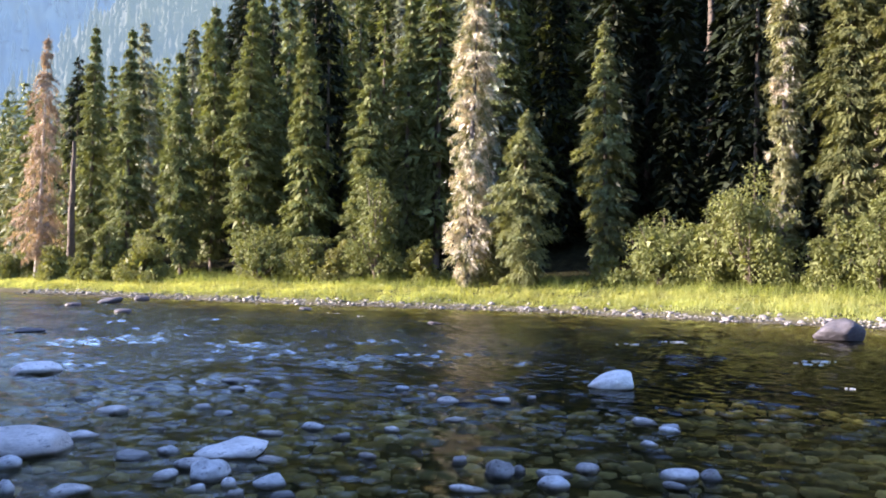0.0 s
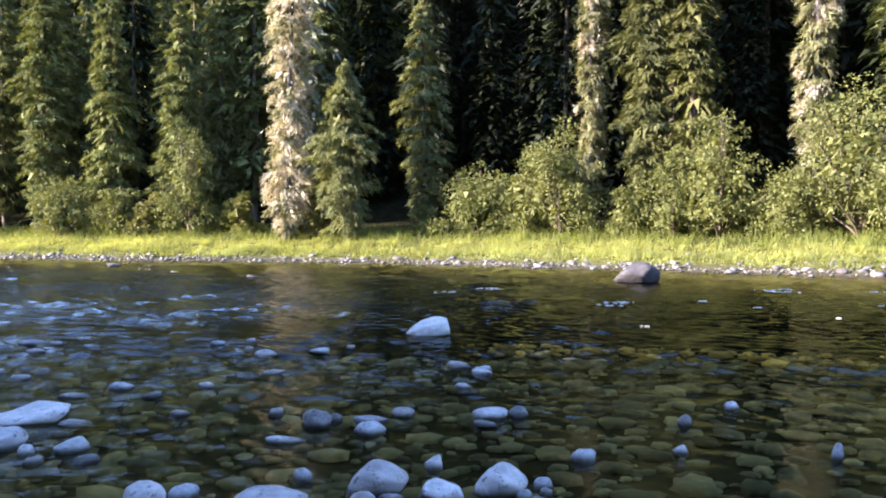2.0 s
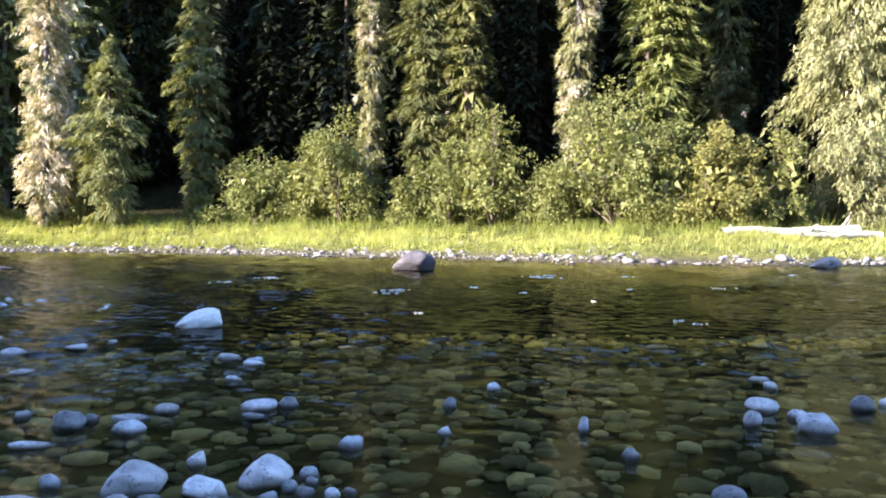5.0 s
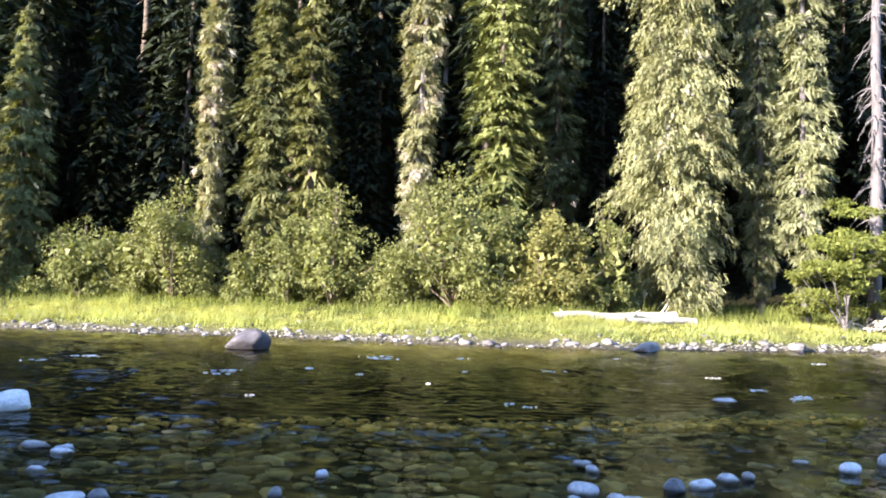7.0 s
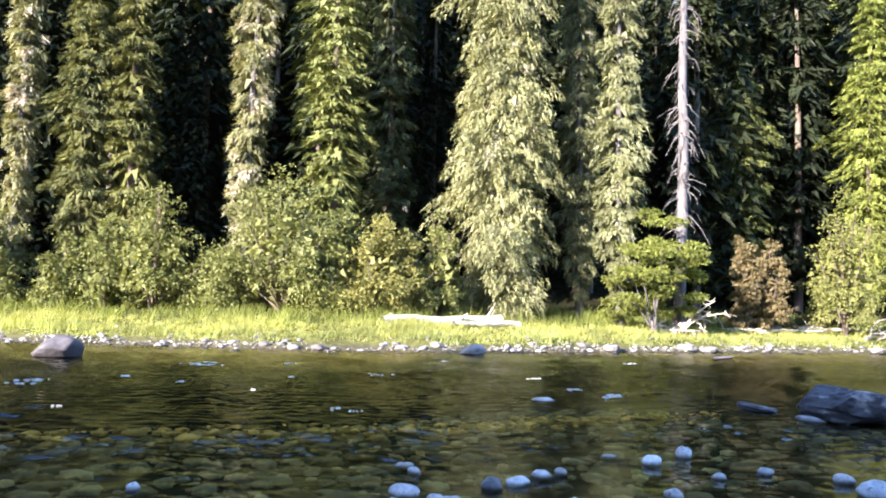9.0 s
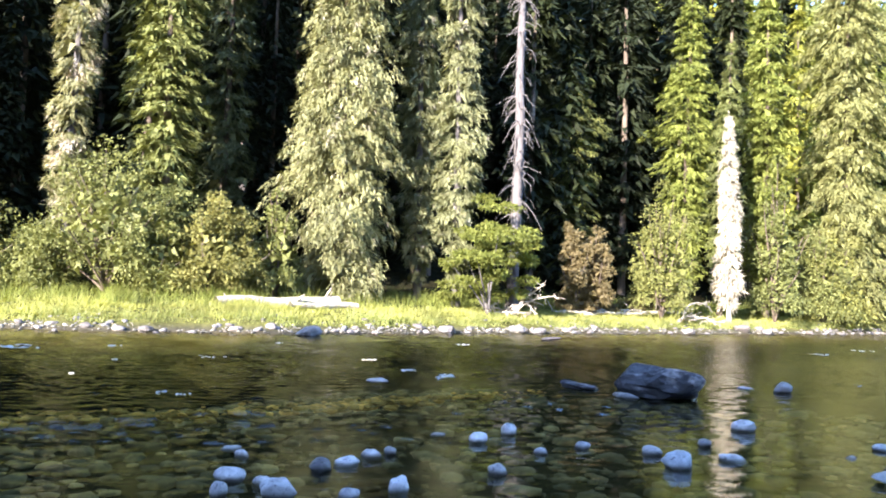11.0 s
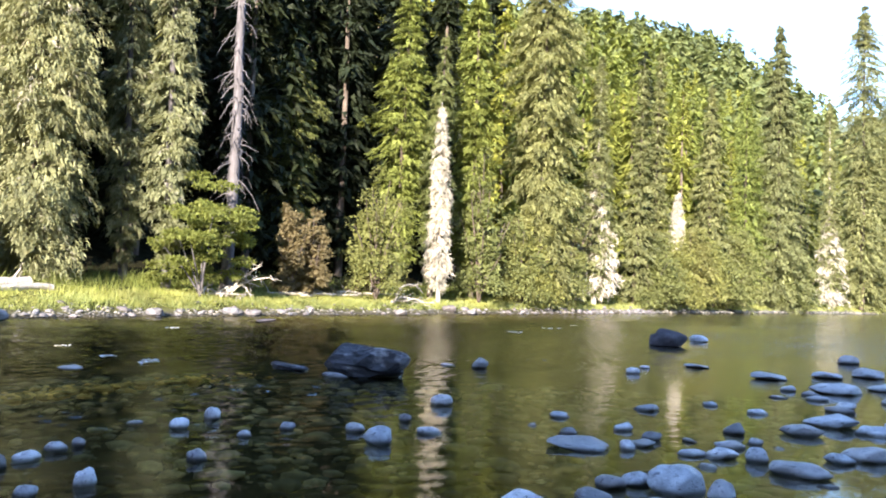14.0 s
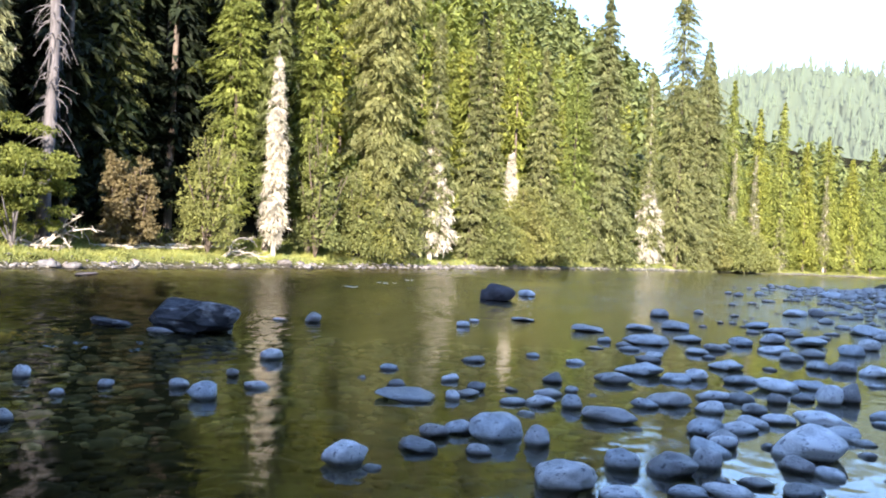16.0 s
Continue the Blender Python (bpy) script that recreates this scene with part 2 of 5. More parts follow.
def water_material():
    """Clear water: the bed shows through, the gloss follows Fresnel, ripples run along the stream."""
    m, nt, out = material("clear_river_water")
    mid = noise_tex(nt, 1.0, 3.0, 0.6, "Object", (1.7, 4.2, 1.0, 30.0))
    fine = noise_tex(nt, 1.0, 2.0, 0.6, "Object", (6.0, 13.0, 1.0, 42.0))
    patch = ramp(nt, noise_tex(nt, 0.16, 2.0, 0.5, "Object"), [(0.36, (0.35, 0.35, 0.35)), (0.62, (1.0, 1.0, 1.0))])
    # the riffle upstream is rougher than the pool downstream
    gp = nt.nodes.new("ShaderNodeNewGeometry")
    dot = nt.nodes.new("ShaderNodeVectorMath")
    dot.operation = "DOT_PRODUCT"
    dot.inputs[1].default_value = (-0.75, 0.66, 0.0)
    nt.links.new(gp.outputs["Position"], dot.inputs[0])
    up = node(nt, "ShaderNodeMapRange")
    up.inputs[1].default_value, up.inputs[2].default_value, up.inputs[3].default_value, up.inputs[4].default_value = 3.0, 12.0, RIPPLE[0], RIPPLE[1]
    nt.links.new(dot.outputs["Value"], up.inputs[0])
    amp = nt.nodes.new("ShaderNodeMath")
    amp.operation = "MULTIPLY"
    far_chop = nt.nodes.new("ShaderNodeVectorMath")
    far_chop.operation = "LENGTH"
    nt.links.new(gp.outputs["Position"], far_chop.inputs[0])
    chop = node(nt, "ShaderNodeMapRange")
    chop.inputs[1].default_value, chop.inputs[2].default_value, chop.inputs[3].default_value, chop.inputs[4].default_value = 14.0, 30.0, 0.0, 1.2
    nt.links.new(far_chop.outputs["Value"], chop.inputs[0])
    total = nt.nodes.new("ShaderNodeMath")
    calm = node(nt, "ShaderNodeMapRange")
    calm.inputs[1].default_value, calm.inputs[2].default_value, calm.inputs[3].default_value, calm.inputs[4].default_value = -7.0, 0.0, 0.25, 1.0
    nt.links.new(dot.outputs["Value"], calm.inputs[0])
    quiet = nt.nodes.new("ShaderNodeMath")
    quiet.operation = "MULTIPLY"
    nt.links.new(up.outputs[0], quiet.inputs[0])
    nt.links.new(calm.outputs[0], quiet.inputs[1])
    nt.links.new(quiet.outputs[0], total.inputs[0])
    nt.links.new(chop.outputs[0], total.inputs[1])
    nt.links.new(total.outputs[0], amp.inputs[0])
    nt.links.new(patch, amp.inputs[1])
    bumps, last = ((mid, 0.03), (fine, 0.028)), None
    for h, dist in bumps:
        bp = node(nt, "ShaderNodeBump", Distance=dist)
        nt.links.new(amp.outputs[0], bp.inputs["Strength"])
        nt.links.new(h, bp.inputs["Height"])
        if last:
            nt.links.new(last, bp.inputs["Normal"])
        last = bp.outputs[0]
    # gloss after Schlick, the same from above and below
    lw = node(nt, "ShaderNodeLayerWeight", Blend=0.5)
    nt.links.new(last, lw.inputs["Normal"])
    p5 = nt.nodes.new("ShaderNodeMath")
    p5.operation = "POWER"
    p5.inputs[1].default_value = 5.0
    nt.links.new(lw.outputs["Facing"], p5.inputs[0])
    fr = nt.nodes.new("ShaderNodeMath")
    fr.operation = "MULTIPLY_ADD"
    fr.inputs[2].default_value = 0.02
    # a choppy surface mirrors less than the still pool by the near bank or the riffle seen along its crests
    sy = nt.nodes.new("ShaderNodeSeparateXYZ")
    nt.links.new(gp.outputs["Position"], sy.inputs[0])
    still = node(nt, "ShaderNodeMapRange")
    still.inputs[1].default_value, still.inputs[2].default_value, still.inputs[3].default_value, still.inputs[4].default_value = -2.0, 4.5, 1.0, 0.42
    nt.links.new(sy.outputs[1], still.inputs[0])
    riffle = node(nt, "ShaderNodeMapRange")
    riffle.inputs[1].default_value, riffle.inputs[2].default_value, riffle.inputs[3].default_value, riffle.inputs[4].default_value = 4.0, 13.0, 0.42, 0.95
    nt.links.new(dot.outputs["Value"], riffle.inputs[0])
    most = nt.nodes.new("ShaderNodeMath")
    most.operation = "MAXIMUM"
    nt.links.new(still.outputs[0], most.inputs[0])
    nt.links.new(riffle.outputs[0], most.inputs[1])
    nt.links.new(most.outputs[0], fr.inputs[1])
    nt.links.new(p5.outputs[0], fr.inputs[0])
    tr = nt.nodes.new("ShaderNodeBsdfTransparent")
    tr.inputs[0].default_value = (0.86, 0.84, 0.68, 1.0)
    gl = nt.nodes.new("ShaderNodeBsdfGlossy")
    gl.inputs["Roughness"].default_value = 0.06
    gl.inputs["Color"].default_value = (0.96, 0.97, 0.98, 1.0)
    nt.links.new(last, gl.inputs["Normal"])
    mx = nt.nodes.new("ShaderNodeMixShader")
    nt.links.new(fr.outputs[0], mx.inputs[0])
    nt.links.new(tr.outputs[0], mx.inputs[1])
    nt.links.new(gl.outputs[0], mx.inputs[2])
    nt.links.new(mx.outputs[0], out.inputs[0])
    return m


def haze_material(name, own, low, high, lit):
    """Far slope or trees, the lit air before them put in as a glow."""
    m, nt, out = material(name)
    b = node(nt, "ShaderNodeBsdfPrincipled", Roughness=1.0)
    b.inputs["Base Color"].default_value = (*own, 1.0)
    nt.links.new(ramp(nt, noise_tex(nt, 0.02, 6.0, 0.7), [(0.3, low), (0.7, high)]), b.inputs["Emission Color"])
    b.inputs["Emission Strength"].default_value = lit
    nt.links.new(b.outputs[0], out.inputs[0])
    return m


RIPPLE = (0.2, 1.1)
# needles of the far hillside, haze put in as a faint emission
M_MISTY = haze_material("needles_haze_glow", (0.11, 0.135, 0.075), (0.24, 0.34, 0.36), (0.32, 0.42, 0.40), 0.05)
M_GROUND = ground_material()
M_WATER = water_material()
M_FOAM = solid("foam", [(0.3, (0.6, 0.62, 0.64)), (0.7, (0.85, 0.86, 0.87))], 6.0, 0.6, 0.3)


# ---- mesh helpers ----
def mesh_of(name, verts, faces, mat, smooth=False):
    """A mesh from arrays: verts n x 3, faces m x 3 or m x 4."""
    verts, faces = np.asarray(verts, dtype=np.float32), np.asarray(faces, dtype=np.int32)
    me = bpy.data.meshes.new(name)
    k = faces.shape[1]
    me.vertices.add(len(verts))
    me.vertices.foreach_set("co", verts.ravel())
    me.loops.add(faces.size)
    me.loops.foreach_set("vertex_index", faces.ravel())
    me.polygons.add(len(faces))
    me.polygons.foreach_set("loop_start", np.arange(0, faces.size, k, dtype=np.int32))
    if smooth:
        me.polygons.foreach_set("use_smooth", np.ones(len(faces), dtype=bool))
    me.update(calc_edges=True)
    me.validate()
    me.materials.append(mat)
    return me


def part(name, me, parent, label=""):
    ob = new(name, me)
    ob.parent = parent
    return tagged(ob, label)


def tube(path, radii, sides=7):
    """A tapered, bent tube round a path; arrays of verts and faces."""
    path, radii = np.asarray(path, float), np.asarray(radii, float)
    d = np.gradient(path, axis=0)
    d /= np.linalg.norm(d, axis=1)[:, None] + 1e-9
    ref = np.where(np.abs(d[:, 2:3]) > 0.9, np.array([[1.0, 0, 0]]), np.array([[0, 0, 1.0]]))
    u = np.cross(d, ref)
    u /= np.linalg.norm(u, axis=1)[:, None] + 1e-9
    v = np.cross(d, u)
    a = np.arange(sides) * 2 * np.pi / sides
    ring = path[:, None, :] + radii[:, None, None] * (np.cos(a)[None, :, None] * u[:, None, :] + np.sin(a)[None, :, None] * v[:, None, :])
    n = len(path)
    i, j = np.meshgrid(np.arange(n - 1), np.arange(sides), indexing="ij")
    f = np.stack([i * sides + j, i * sides + (j + 1) % sides, (i + 1) * sides + (j + 1) % sides, (i + 1) * sides + j], -1).reshape(-1, 4)
    return ring.reshape(-1, 3), f


def join(pieces):
    vs, fs, n = [], [], 0
    for v, f in pieces:
        vs.append(v)
        fs.append(np.asarray(f) + n)
        n += len(v)
    return np.concatenate(vs), np.concatenate(fs)


def unit(a):
    return a / (np.linalg.norm(a, axis=1)[:, None] + 1e-9)


def needles(p, d, length, width, rng, sag=0.15, loose=0.4):
    """Pointed sprigs of needles, one triangle each, lying like shingles on the bough."""
    n = len(p)
    side = unit(np.cross(d, rng.normal(size=(n, 3)) * loose + np.array([0, 0, 1.0])))
    L, W = np.broadcast_to(length, n)[:, None], np.broadcast_to(width, n)[:, None]
    tip = p + d * L + np.array([0, 0, -1.0]) * L * sag
    v = np.stack([p + side * W * 0.5, p - side * W * 0.5, tip], 1).reshape(-1, 3)
    return v, np.arange(3 * n).reshape(n, 3)


# ---- the lie of the land ----
FAR_BANK = np.array([(-3000, 2000), (-420, 330), (-200, 200), (-90, 118), (-44, 76), (-29, 61), (-17, 53), (-6, 45.5), (1, 43), (6, 40), (11, 35), (16, 30), (20, 25), (25, 21), (31, 19.2), (40, 16), (50, 12), (62, 7), (80, -1), (112, -15), (150, -36), (196, -72), (232, -128), (250, -210), (270, -500), (300, -3000)], float)
NEAR_BANK = np.array([(-3000, 1880), (-460, 250), (-240, 135), (-120, 70), (-62, 34), (-30, 10), (-10, 0.2), (0, -1.5), (7, -5.5), (16, -11), (30, -17), (60, -28), (110, -56), (150, -92), (172, -150), (185, -500), (200, -3000)], float)


def signed(px, py, line, sign):
    """Distance to a bank line, positive on its land side."""
    best = np.full(px.shape, 1e9)
    side = np.zeros(px.shape)
    for (ax, ay), (bx, by) in zip(line[:-1], line[1:]):
        dx, dy = bx - ax, by - ay
        t = np.clip(((px - ax) * dx + (py - ay) * dy) / (dx * dx + dy * dy), 0, 1)
        ex, ey = px - ax - t * dx, py - ay - t * dy
        dist = np.hypot(ex, ey)
        c = dx * ey - dy * ex
        better = dist < best - 1e-9
        best = np.where(better, dist, best)
        side = np.where(better, np.sign(c), side)
    return best * side * sign


def wobble(px, py, scale, seed):
    rng = np.random.default_rng(seed)
    out = np.zeros(np.shape(px))
    for k in range(7):
        a, ph, f = rng.uniform(0, 6.283), rng.uniform(0, 6.283), rng.uniform(0.6, 1.9) / scale
        out += np.sin((px * math.cos(a) + py * math.sin(a)) * f * 6.283 + ph)
    return out / 7.0


def smooth(a, b, x):
    t = np.clip((x - a) / (b - a), 0, 1)
    return t * t * (3 - 2 * t)


def height(px, py):
    px, py = np.asarray(px, float), np.asarray(py, float)
    s = signed(px, py, FAR_BANK, 1.0) + 0.5 * wobble(px, py, 9.0, 3)
    q = signed(px, py, NEAR_BANK, -1.0)
    r = np.hypot(px, py)
    bed = -0.05 - 0.33 * smooth(0.0, 10.0, -q) * smooth(0.0, 5.0, -s) - 0.75 * smooth(14.3, 18.5, -q - 0.4 * np.clip(px - 8.0, 0.0, 20.0)) * smooth(0.0, 6.0, -s) - 0.12 * smooth(0.0, 1.5, -s)
    far = np.interp(s, [0, 0.9, 1.35, 1.6, 2.4, 4.5, 9.0, 14.0, 30.0, 60.0, 140.0, 400.0, 1500.0], [-0.02, 0.2, 0.3, 0.5, 0.66, 1.05, 1.6, 2.2, 9.0, 27.0, 72.0, 150.0, 380.0])
    az = np.degrees(np.arctan2(px, py))
    gentle = np.interp(az, [-40, -20, -5, 80, 88, 97, 104, 112, 130], [0.55, 0.7, 1.0, 1.0, 1.15, 1.15, 0.8, 0.6, 0.5])
    far = np.where(s > 14, 2.2 + (far - 2.2) * gentle, far)
    far = far + smooth(10, 60, s) * wobble(px, py, 60.0, 5) * 3.0 + 0.06 * wobble(px, py, 3.0, 6)
    near = np.interp(q, [0, 1.0, 4.0, 12.0, 40.0, 100.0, 300.0, 1500.0], [-0.02, 0.08, 0.35, 2.5, 14.0, 36.0, 80.0, 260.0])
    h = np.where(s > 0, far, np.where(q > 0, near, bed))
    return h + 0.03 * wobble(px, py, 0.9, 8) * (r < 60)


rings = np.concatenate([[0.0], np.geomspace(0.6, 2600.0, 190)])
azs = np.linspace(0, 2 * np.pi, 360, endpoint=False)
rr, aa = np.meshgrid(rings, azs, indexing="ij")
gx, gy = rr * np.sin(aa), rr * np.cos(aa)
gz = height(gx, gy)
na = len(azs)
ii, jj = np.meshgrid(np.arange(len(rings) - 1), np.arange(na), indexing="ij")
gf = np.stack([ii * na + jj, (ii + 1) * na + jj, (ii + 1) * na + (jj + 1) % na, ii * na + (jj + 1) % na], -1).reshape(-1, 4)[:, ::-1]
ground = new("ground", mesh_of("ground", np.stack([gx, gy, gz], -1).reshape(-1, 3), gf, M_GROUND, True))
tagged(ground, "stony river bed with grassy banks rising to forest soil", "ground", kind="structure")


def waves(px, py):
    """Height of the ripples: a choppy riffle upstream and in mid-stream, a quiet pool over the bar downstream."""
    rng = np.random.default_rng(17)
    out = np.zeros(px.shape)
    wx, wy = px + 0.5 * wobble(px, py, 4.0, 18), py + 0.5 * wobble(px, py, 4.0, 19)
    for k in range(34):
        lam = 0.17 * (3.4 ** rng.uniform(0, 1))
        a = radians(35.0) + rng.normal(0, 0.75)
        out += lam ** 0.9 * np.sin((wx * math.cos(a) + wy * math.sin(a)) * 6.283 / lam + rng.uniform(0, 6.283))
    q = -signed(px, py, NEAR_BANK, -1.0)
    up = -0.75 * px + 0.66 * py
    rough = WAVE[0] + 0.005 * smooth(4.0, 13.0, up) + (WAVE[1] - WAVE[0]) * smooth(-14.0, 6.0, up) * (0.12 + 0.88 * smooth(3.5, 10.0, q)) + WAVE[2] * smooth(7.0, 13.0, q)
    patch = 0.75 + 0.5 * wobble(px, py, 7.0, 21)
    return out * rough * np.clip(patch, 0.3, 1.4)


WAVE = (0.0006, 0.0035, 0.008)
wr = np.concatenate([[0.0], np.geomspace(2.6, 55.0, 500), np.geomspace(57.0, 115.0, 30), [160.0, 260.0, 600.0, 2500.0]])
fan = np.radians(np.concatenate([np.linspace(-33, 122, 410), np.linspace(126, 322, 50)]))
rr, aa = np.meshgrid(wr, fan, indexing="ij")
wx, wy = rr * np.sin(aa), rr * np.cos(aa)
wz = waves(wx, wy) * (rr < 120) * (rr > 0)
nw = len(fan)
ii, jj = np.meshgrid(np.arange(len(wr) - 1), np.arange(nw), indexing="ij")
wf = np.stack([ii * nw + jj, ii * nw + (jj + 1) % nw, (ii + 1) * nw + (jj + 1) % nw, (ii + 1) * nw + jj], -1).reshape(-1, 4)[:, ::-1]
water = new("water", mesh_of("water", np.stack([wx, wy, wz], -1).reshape(-1, 3), wf, M_WATER, True))
tagged(water, "clear shallow mountain river with gentle ripples", "river", kind="structure")


def ground_at(x, y):
    return float(height(np.array([x]), np.array([y]))[0])


# ---- conifers ----
def crown_profile(shape, u, seed):
    """Reach of the boughs from foot (0) to tip (1) as a share of the crown's radius."""
    if shape == "cone":
        return (1 - u) ** 0.75
    if shape == "spire":
        return np.minimum(1.0, (1 - u) * 1.55) ** 0.85 * (0.88 + 0.12 * np.sin(u * 9 + seed))
    if shape == "pillar":
        return np.minimum(1.0, (1 - u) * 3.0) ** 0.7 * (0.9 + 0.1 * np.sin(u * 11 + seed)) * (0.78 + 0.22 * np.clip(u * 2.5, 0, 1))
    return np.minimum(1.0, (1 - u) * 2.4) ** 0.75 * (0.88 + 0.12 * np.sin(u * 7 + seed))


def conifer_meshes(H, R, seed, clear=0.06, shape="column", mat=None, bark=None, branches=230, sprigs=16, hang=0.5, size=0.5, trunk_r=None, wide=0.42, clump=0.2, whorl=0.62, core=1.0, bare=0.35):
    """Trunk and crown of a conifer: whorls of drooping boughs, each a pad of small sprigs round a dense heart."""
    rng = np.random.default_rng(seed)
    tr = trunk_r or 0.007 * H + 0.06
    zs = np.linspace(0, 1, 9)
    bend = np.cumsum(rng.normal(0, 0.05, (9, 2)), axis=0) * 0.5
    bend[0] = 0
    path = np.c_[bend, zs * H]
    tv, tf = tube(path, tr * (1 - zs) ** 0.8 + 0.015, 8)
    levels = max(6, int(H * (1 - clear) / whorl))
    u = (rng.integers(0, levels, branches) + 0.5 + rng.normal(0, 0.16, branches)) / levels
    u = np.clip(u, 0.0, 0.995)
    z = H * (clear + (1 - clear) * u)
    prof = crown_profile(shape, u, seed) * np.clip(bare + u * 5.0, 0, 1)
    phi = rng.uniform(0, 2 * np.pi, branches)
    lump = 0.84 + 0.12 * np.sin(phi * 2 + z * 0.6 + seed) + 0.14 * np.sin(phi * 3 - z * 1.3)
    ln = R * prof * lump * rng.uniform(0.4, 1.22, branches) + 0.12
    droop = rng.uniform(0.1, 0.45, branches) + hang * 0.3
    out = np.c_[np.cos(phi), np.sin(phi), np.zeros(branches)]
    tang = np.c_[-np.sin(phi), np.cos(phi), np.zeros(branches)]
    cx, cy = np.interp(z / H, zs, path[:, 0]), np.interp(z / H, zs, path[:, 1])
    bi = np.repeat(np.arange(branches), sprigs)
    n = len(bi)
    t = 0.2 + 0.8 * rng.uniform(0, 1, n) ** 0.62
    pad = np.minimum(clump * ln + 0.10, 0.55)[bi] * np.sin(np.pi * np.clip(t, 0.25, 0.93))
    p = np.c_[cx[bi], cy[bi], z[bi]] + out[bi] * (ln[bi] * t)[:, None] + tang[bi] * (rng.normal(0, 1, n) * pad)[:, None]
    p[:, 2] -= droop[bi] * ln[bi] * t ** 1.5 + np.abs(rng.normal(0, 1, n)) * (0.05 + 0.16 * hang) * np.minimum(1.0, 0.3 + ln[bi])
    d = unit(out[bi] * rng.uniform(0.3, 1.0, n)[:, None] + tang[bi] * rng.normal(0, 0.55, n)[:, None] + np.array([0, 0, -1.0]) * (rng.uniform(-0.2, 1.0, n) * (0.25 + hang * 1.3))[:, None])
    L = size * rng.uniform(0.5, 1.3, n) * (0.55 + 0.45 * prof[bi])
    leaf = [needles(p, d, L, L * wide * rng.uniform(0.8, 1.3, n), rng)]
    # the dense heart of the crown round the trunk
    k = int(9 * H * max(R, 0.6) * core)
    if k:
        uc, pc = rng.uniform(0.0, 0.97, k), rng.uniform(0, 2 * np.pi, k)
        rc = R * crown_profile(shape, uc, seed) * np.clip(bare + uc * 5.0, 0, 1) * rng.uniform(0.1, 0.5, k)
        zc = H * (clear + (1 - clear) * uc) + 0.2
        base = np.c_[np.interp(zc / H, zs, path[:, 0]) + np.cos(pc) * rc, np.interp(zc / H, zs, path[:, 1]) + np.sin(pc) * rc, zc]
        leaf.append(needles(base, unit(np.c_[np.cos(pc) * 0.5, np.sin(pc) * 0.5, -rng.uniform(0.4, 1.0, k)]), 0.75 * (1 - 0.5 * uc), 0.42 * (1 - 0.4 * uc), rng))
    # leader
    tp = np.c_[np.full(24, path[-1, 0]), np.full(24, path[-1, 1]), H - rng.uniform(-0.1, 1.2, 24)]
    leaf.append(needles(tp, unit(rng.normal(size=(24, 3)) + np.array([0, 0, 0.9])), 0.22, 0.07, rng))
    return mesh_of("trunk", tv, tf, bark or M_BARK, True), mesh_of("crown", *join(leaf), mat or M_SPRUCE)


def conifer(x, y, top, R, label, seed, lean=0.0, name="conifer", category="conifer", group="conifers along the far bank", **kw):
    z0 = ground_at(x, y) - 0.15
    tm, cm = conifer_meshes(top - z0, R, seed, **kw)
    base = new(name)
    base.matrix_world = pose(x, y, z0, 0, lean, seed * 47 % 360)
    tagged(base, label, category, group)
    part("trunk", tm, base)
    part("crown", cm, base)
    return base


# x, y, height of the top, crown radius
SPRUCES = [
    (-31.2, 78.0, 24.4, 2.12),
    (-24.1, 67.9, 21.3, 1.72),
    (-16.9, 65.9, 22.7, 2.07),
    (-18.5, 63.4, 18.2, 1.75),
    (-12.8, 62.7, 22.6, 2.04),
    (-11.6, 67.0, 26.1, 2.03),
    (-8.3, 57.8, 19.3, 1.86),
    (-4.2, 55.8, 16.1, 1.78),
    (-1.8, 58.0, 21.8, 1.62),
    (5.1, 46.2, 10.8, 1.91),
    (10.1, 48.9, 16.8, 1.39),
    (19.7, 40.0, 22.4, 1.78),
    (19.7, 40.1, 24.9, 1.42),
    (21.4, 38.2, 23.0, 1.45),
    (32.9, 32.2, 24.7, 1.83),
    (59.8, 23.3, 21.7, 2.04),
    (59.3, 12.4, 19.9, 0.96),
]
FIRS = [
    (-13.1, 59.7, 21.1, 1.62),
    (4.6, 57.0, 27.0, 1.70),
    (9.5, 60.0, 30.0, 2.00),
    (7.0, 66.0, 33.0, 2.00),
    (28.3, 31.1, 24.5, 2.09),
    (63.9, 10.2, 27.2, 2.36),
    (64.2, 16.2, 27.0, 2.63),
    (123.1, -18.0, 31.2, 4.12),
]
LICHENS = [
    (2.1, 48.0, 20.1, 1.52),
    (17.2, 41.5, 23.1, 0.89),
    (24.8, 33.7, 24.3, 1.17),
    (39.4, 24.0, 23.7, 1.35),
    (38.7, 21.2, 25.3, 1.40),
]
GREATS = [
    (34.3, 25.5, 29.1, 3.17),
    (71.1, 5.7, 32.9, 3.78),
    (132.3, -23.8, 42.9, 5.53),
    (163.4, -43.7, 55.9, 5.16),
    (173.5, -51.6, 47.0, 4.08),
]
YOUNGS = [
    (90.3, -2.4, 25.7, 2.04),
    (95.3, -4.5, 28.7, 1.90),
    (112.3, -12.0, 28.9, 3.74),
    (113.9, -12.8, 16.3, 3.42),
    (138.2, -26.2, 18.0, 3.73),
    (177.8, -54.1, 43.8, 4.93),
    (188.1, -62.1, 42.7, 4.73),
    (199.1, -71.0, 38.7, 4.49),
    (204.1, -78.8, 41.3, 5.22),
    (209.4, -87.0, 32.9, 5.11),
    (214.2, -94.7, 35.3, 6.21),
    (219.4, -102.7, 30.6, 5.78),
    (224.9, -111.2, 34.5, 6.66),
]
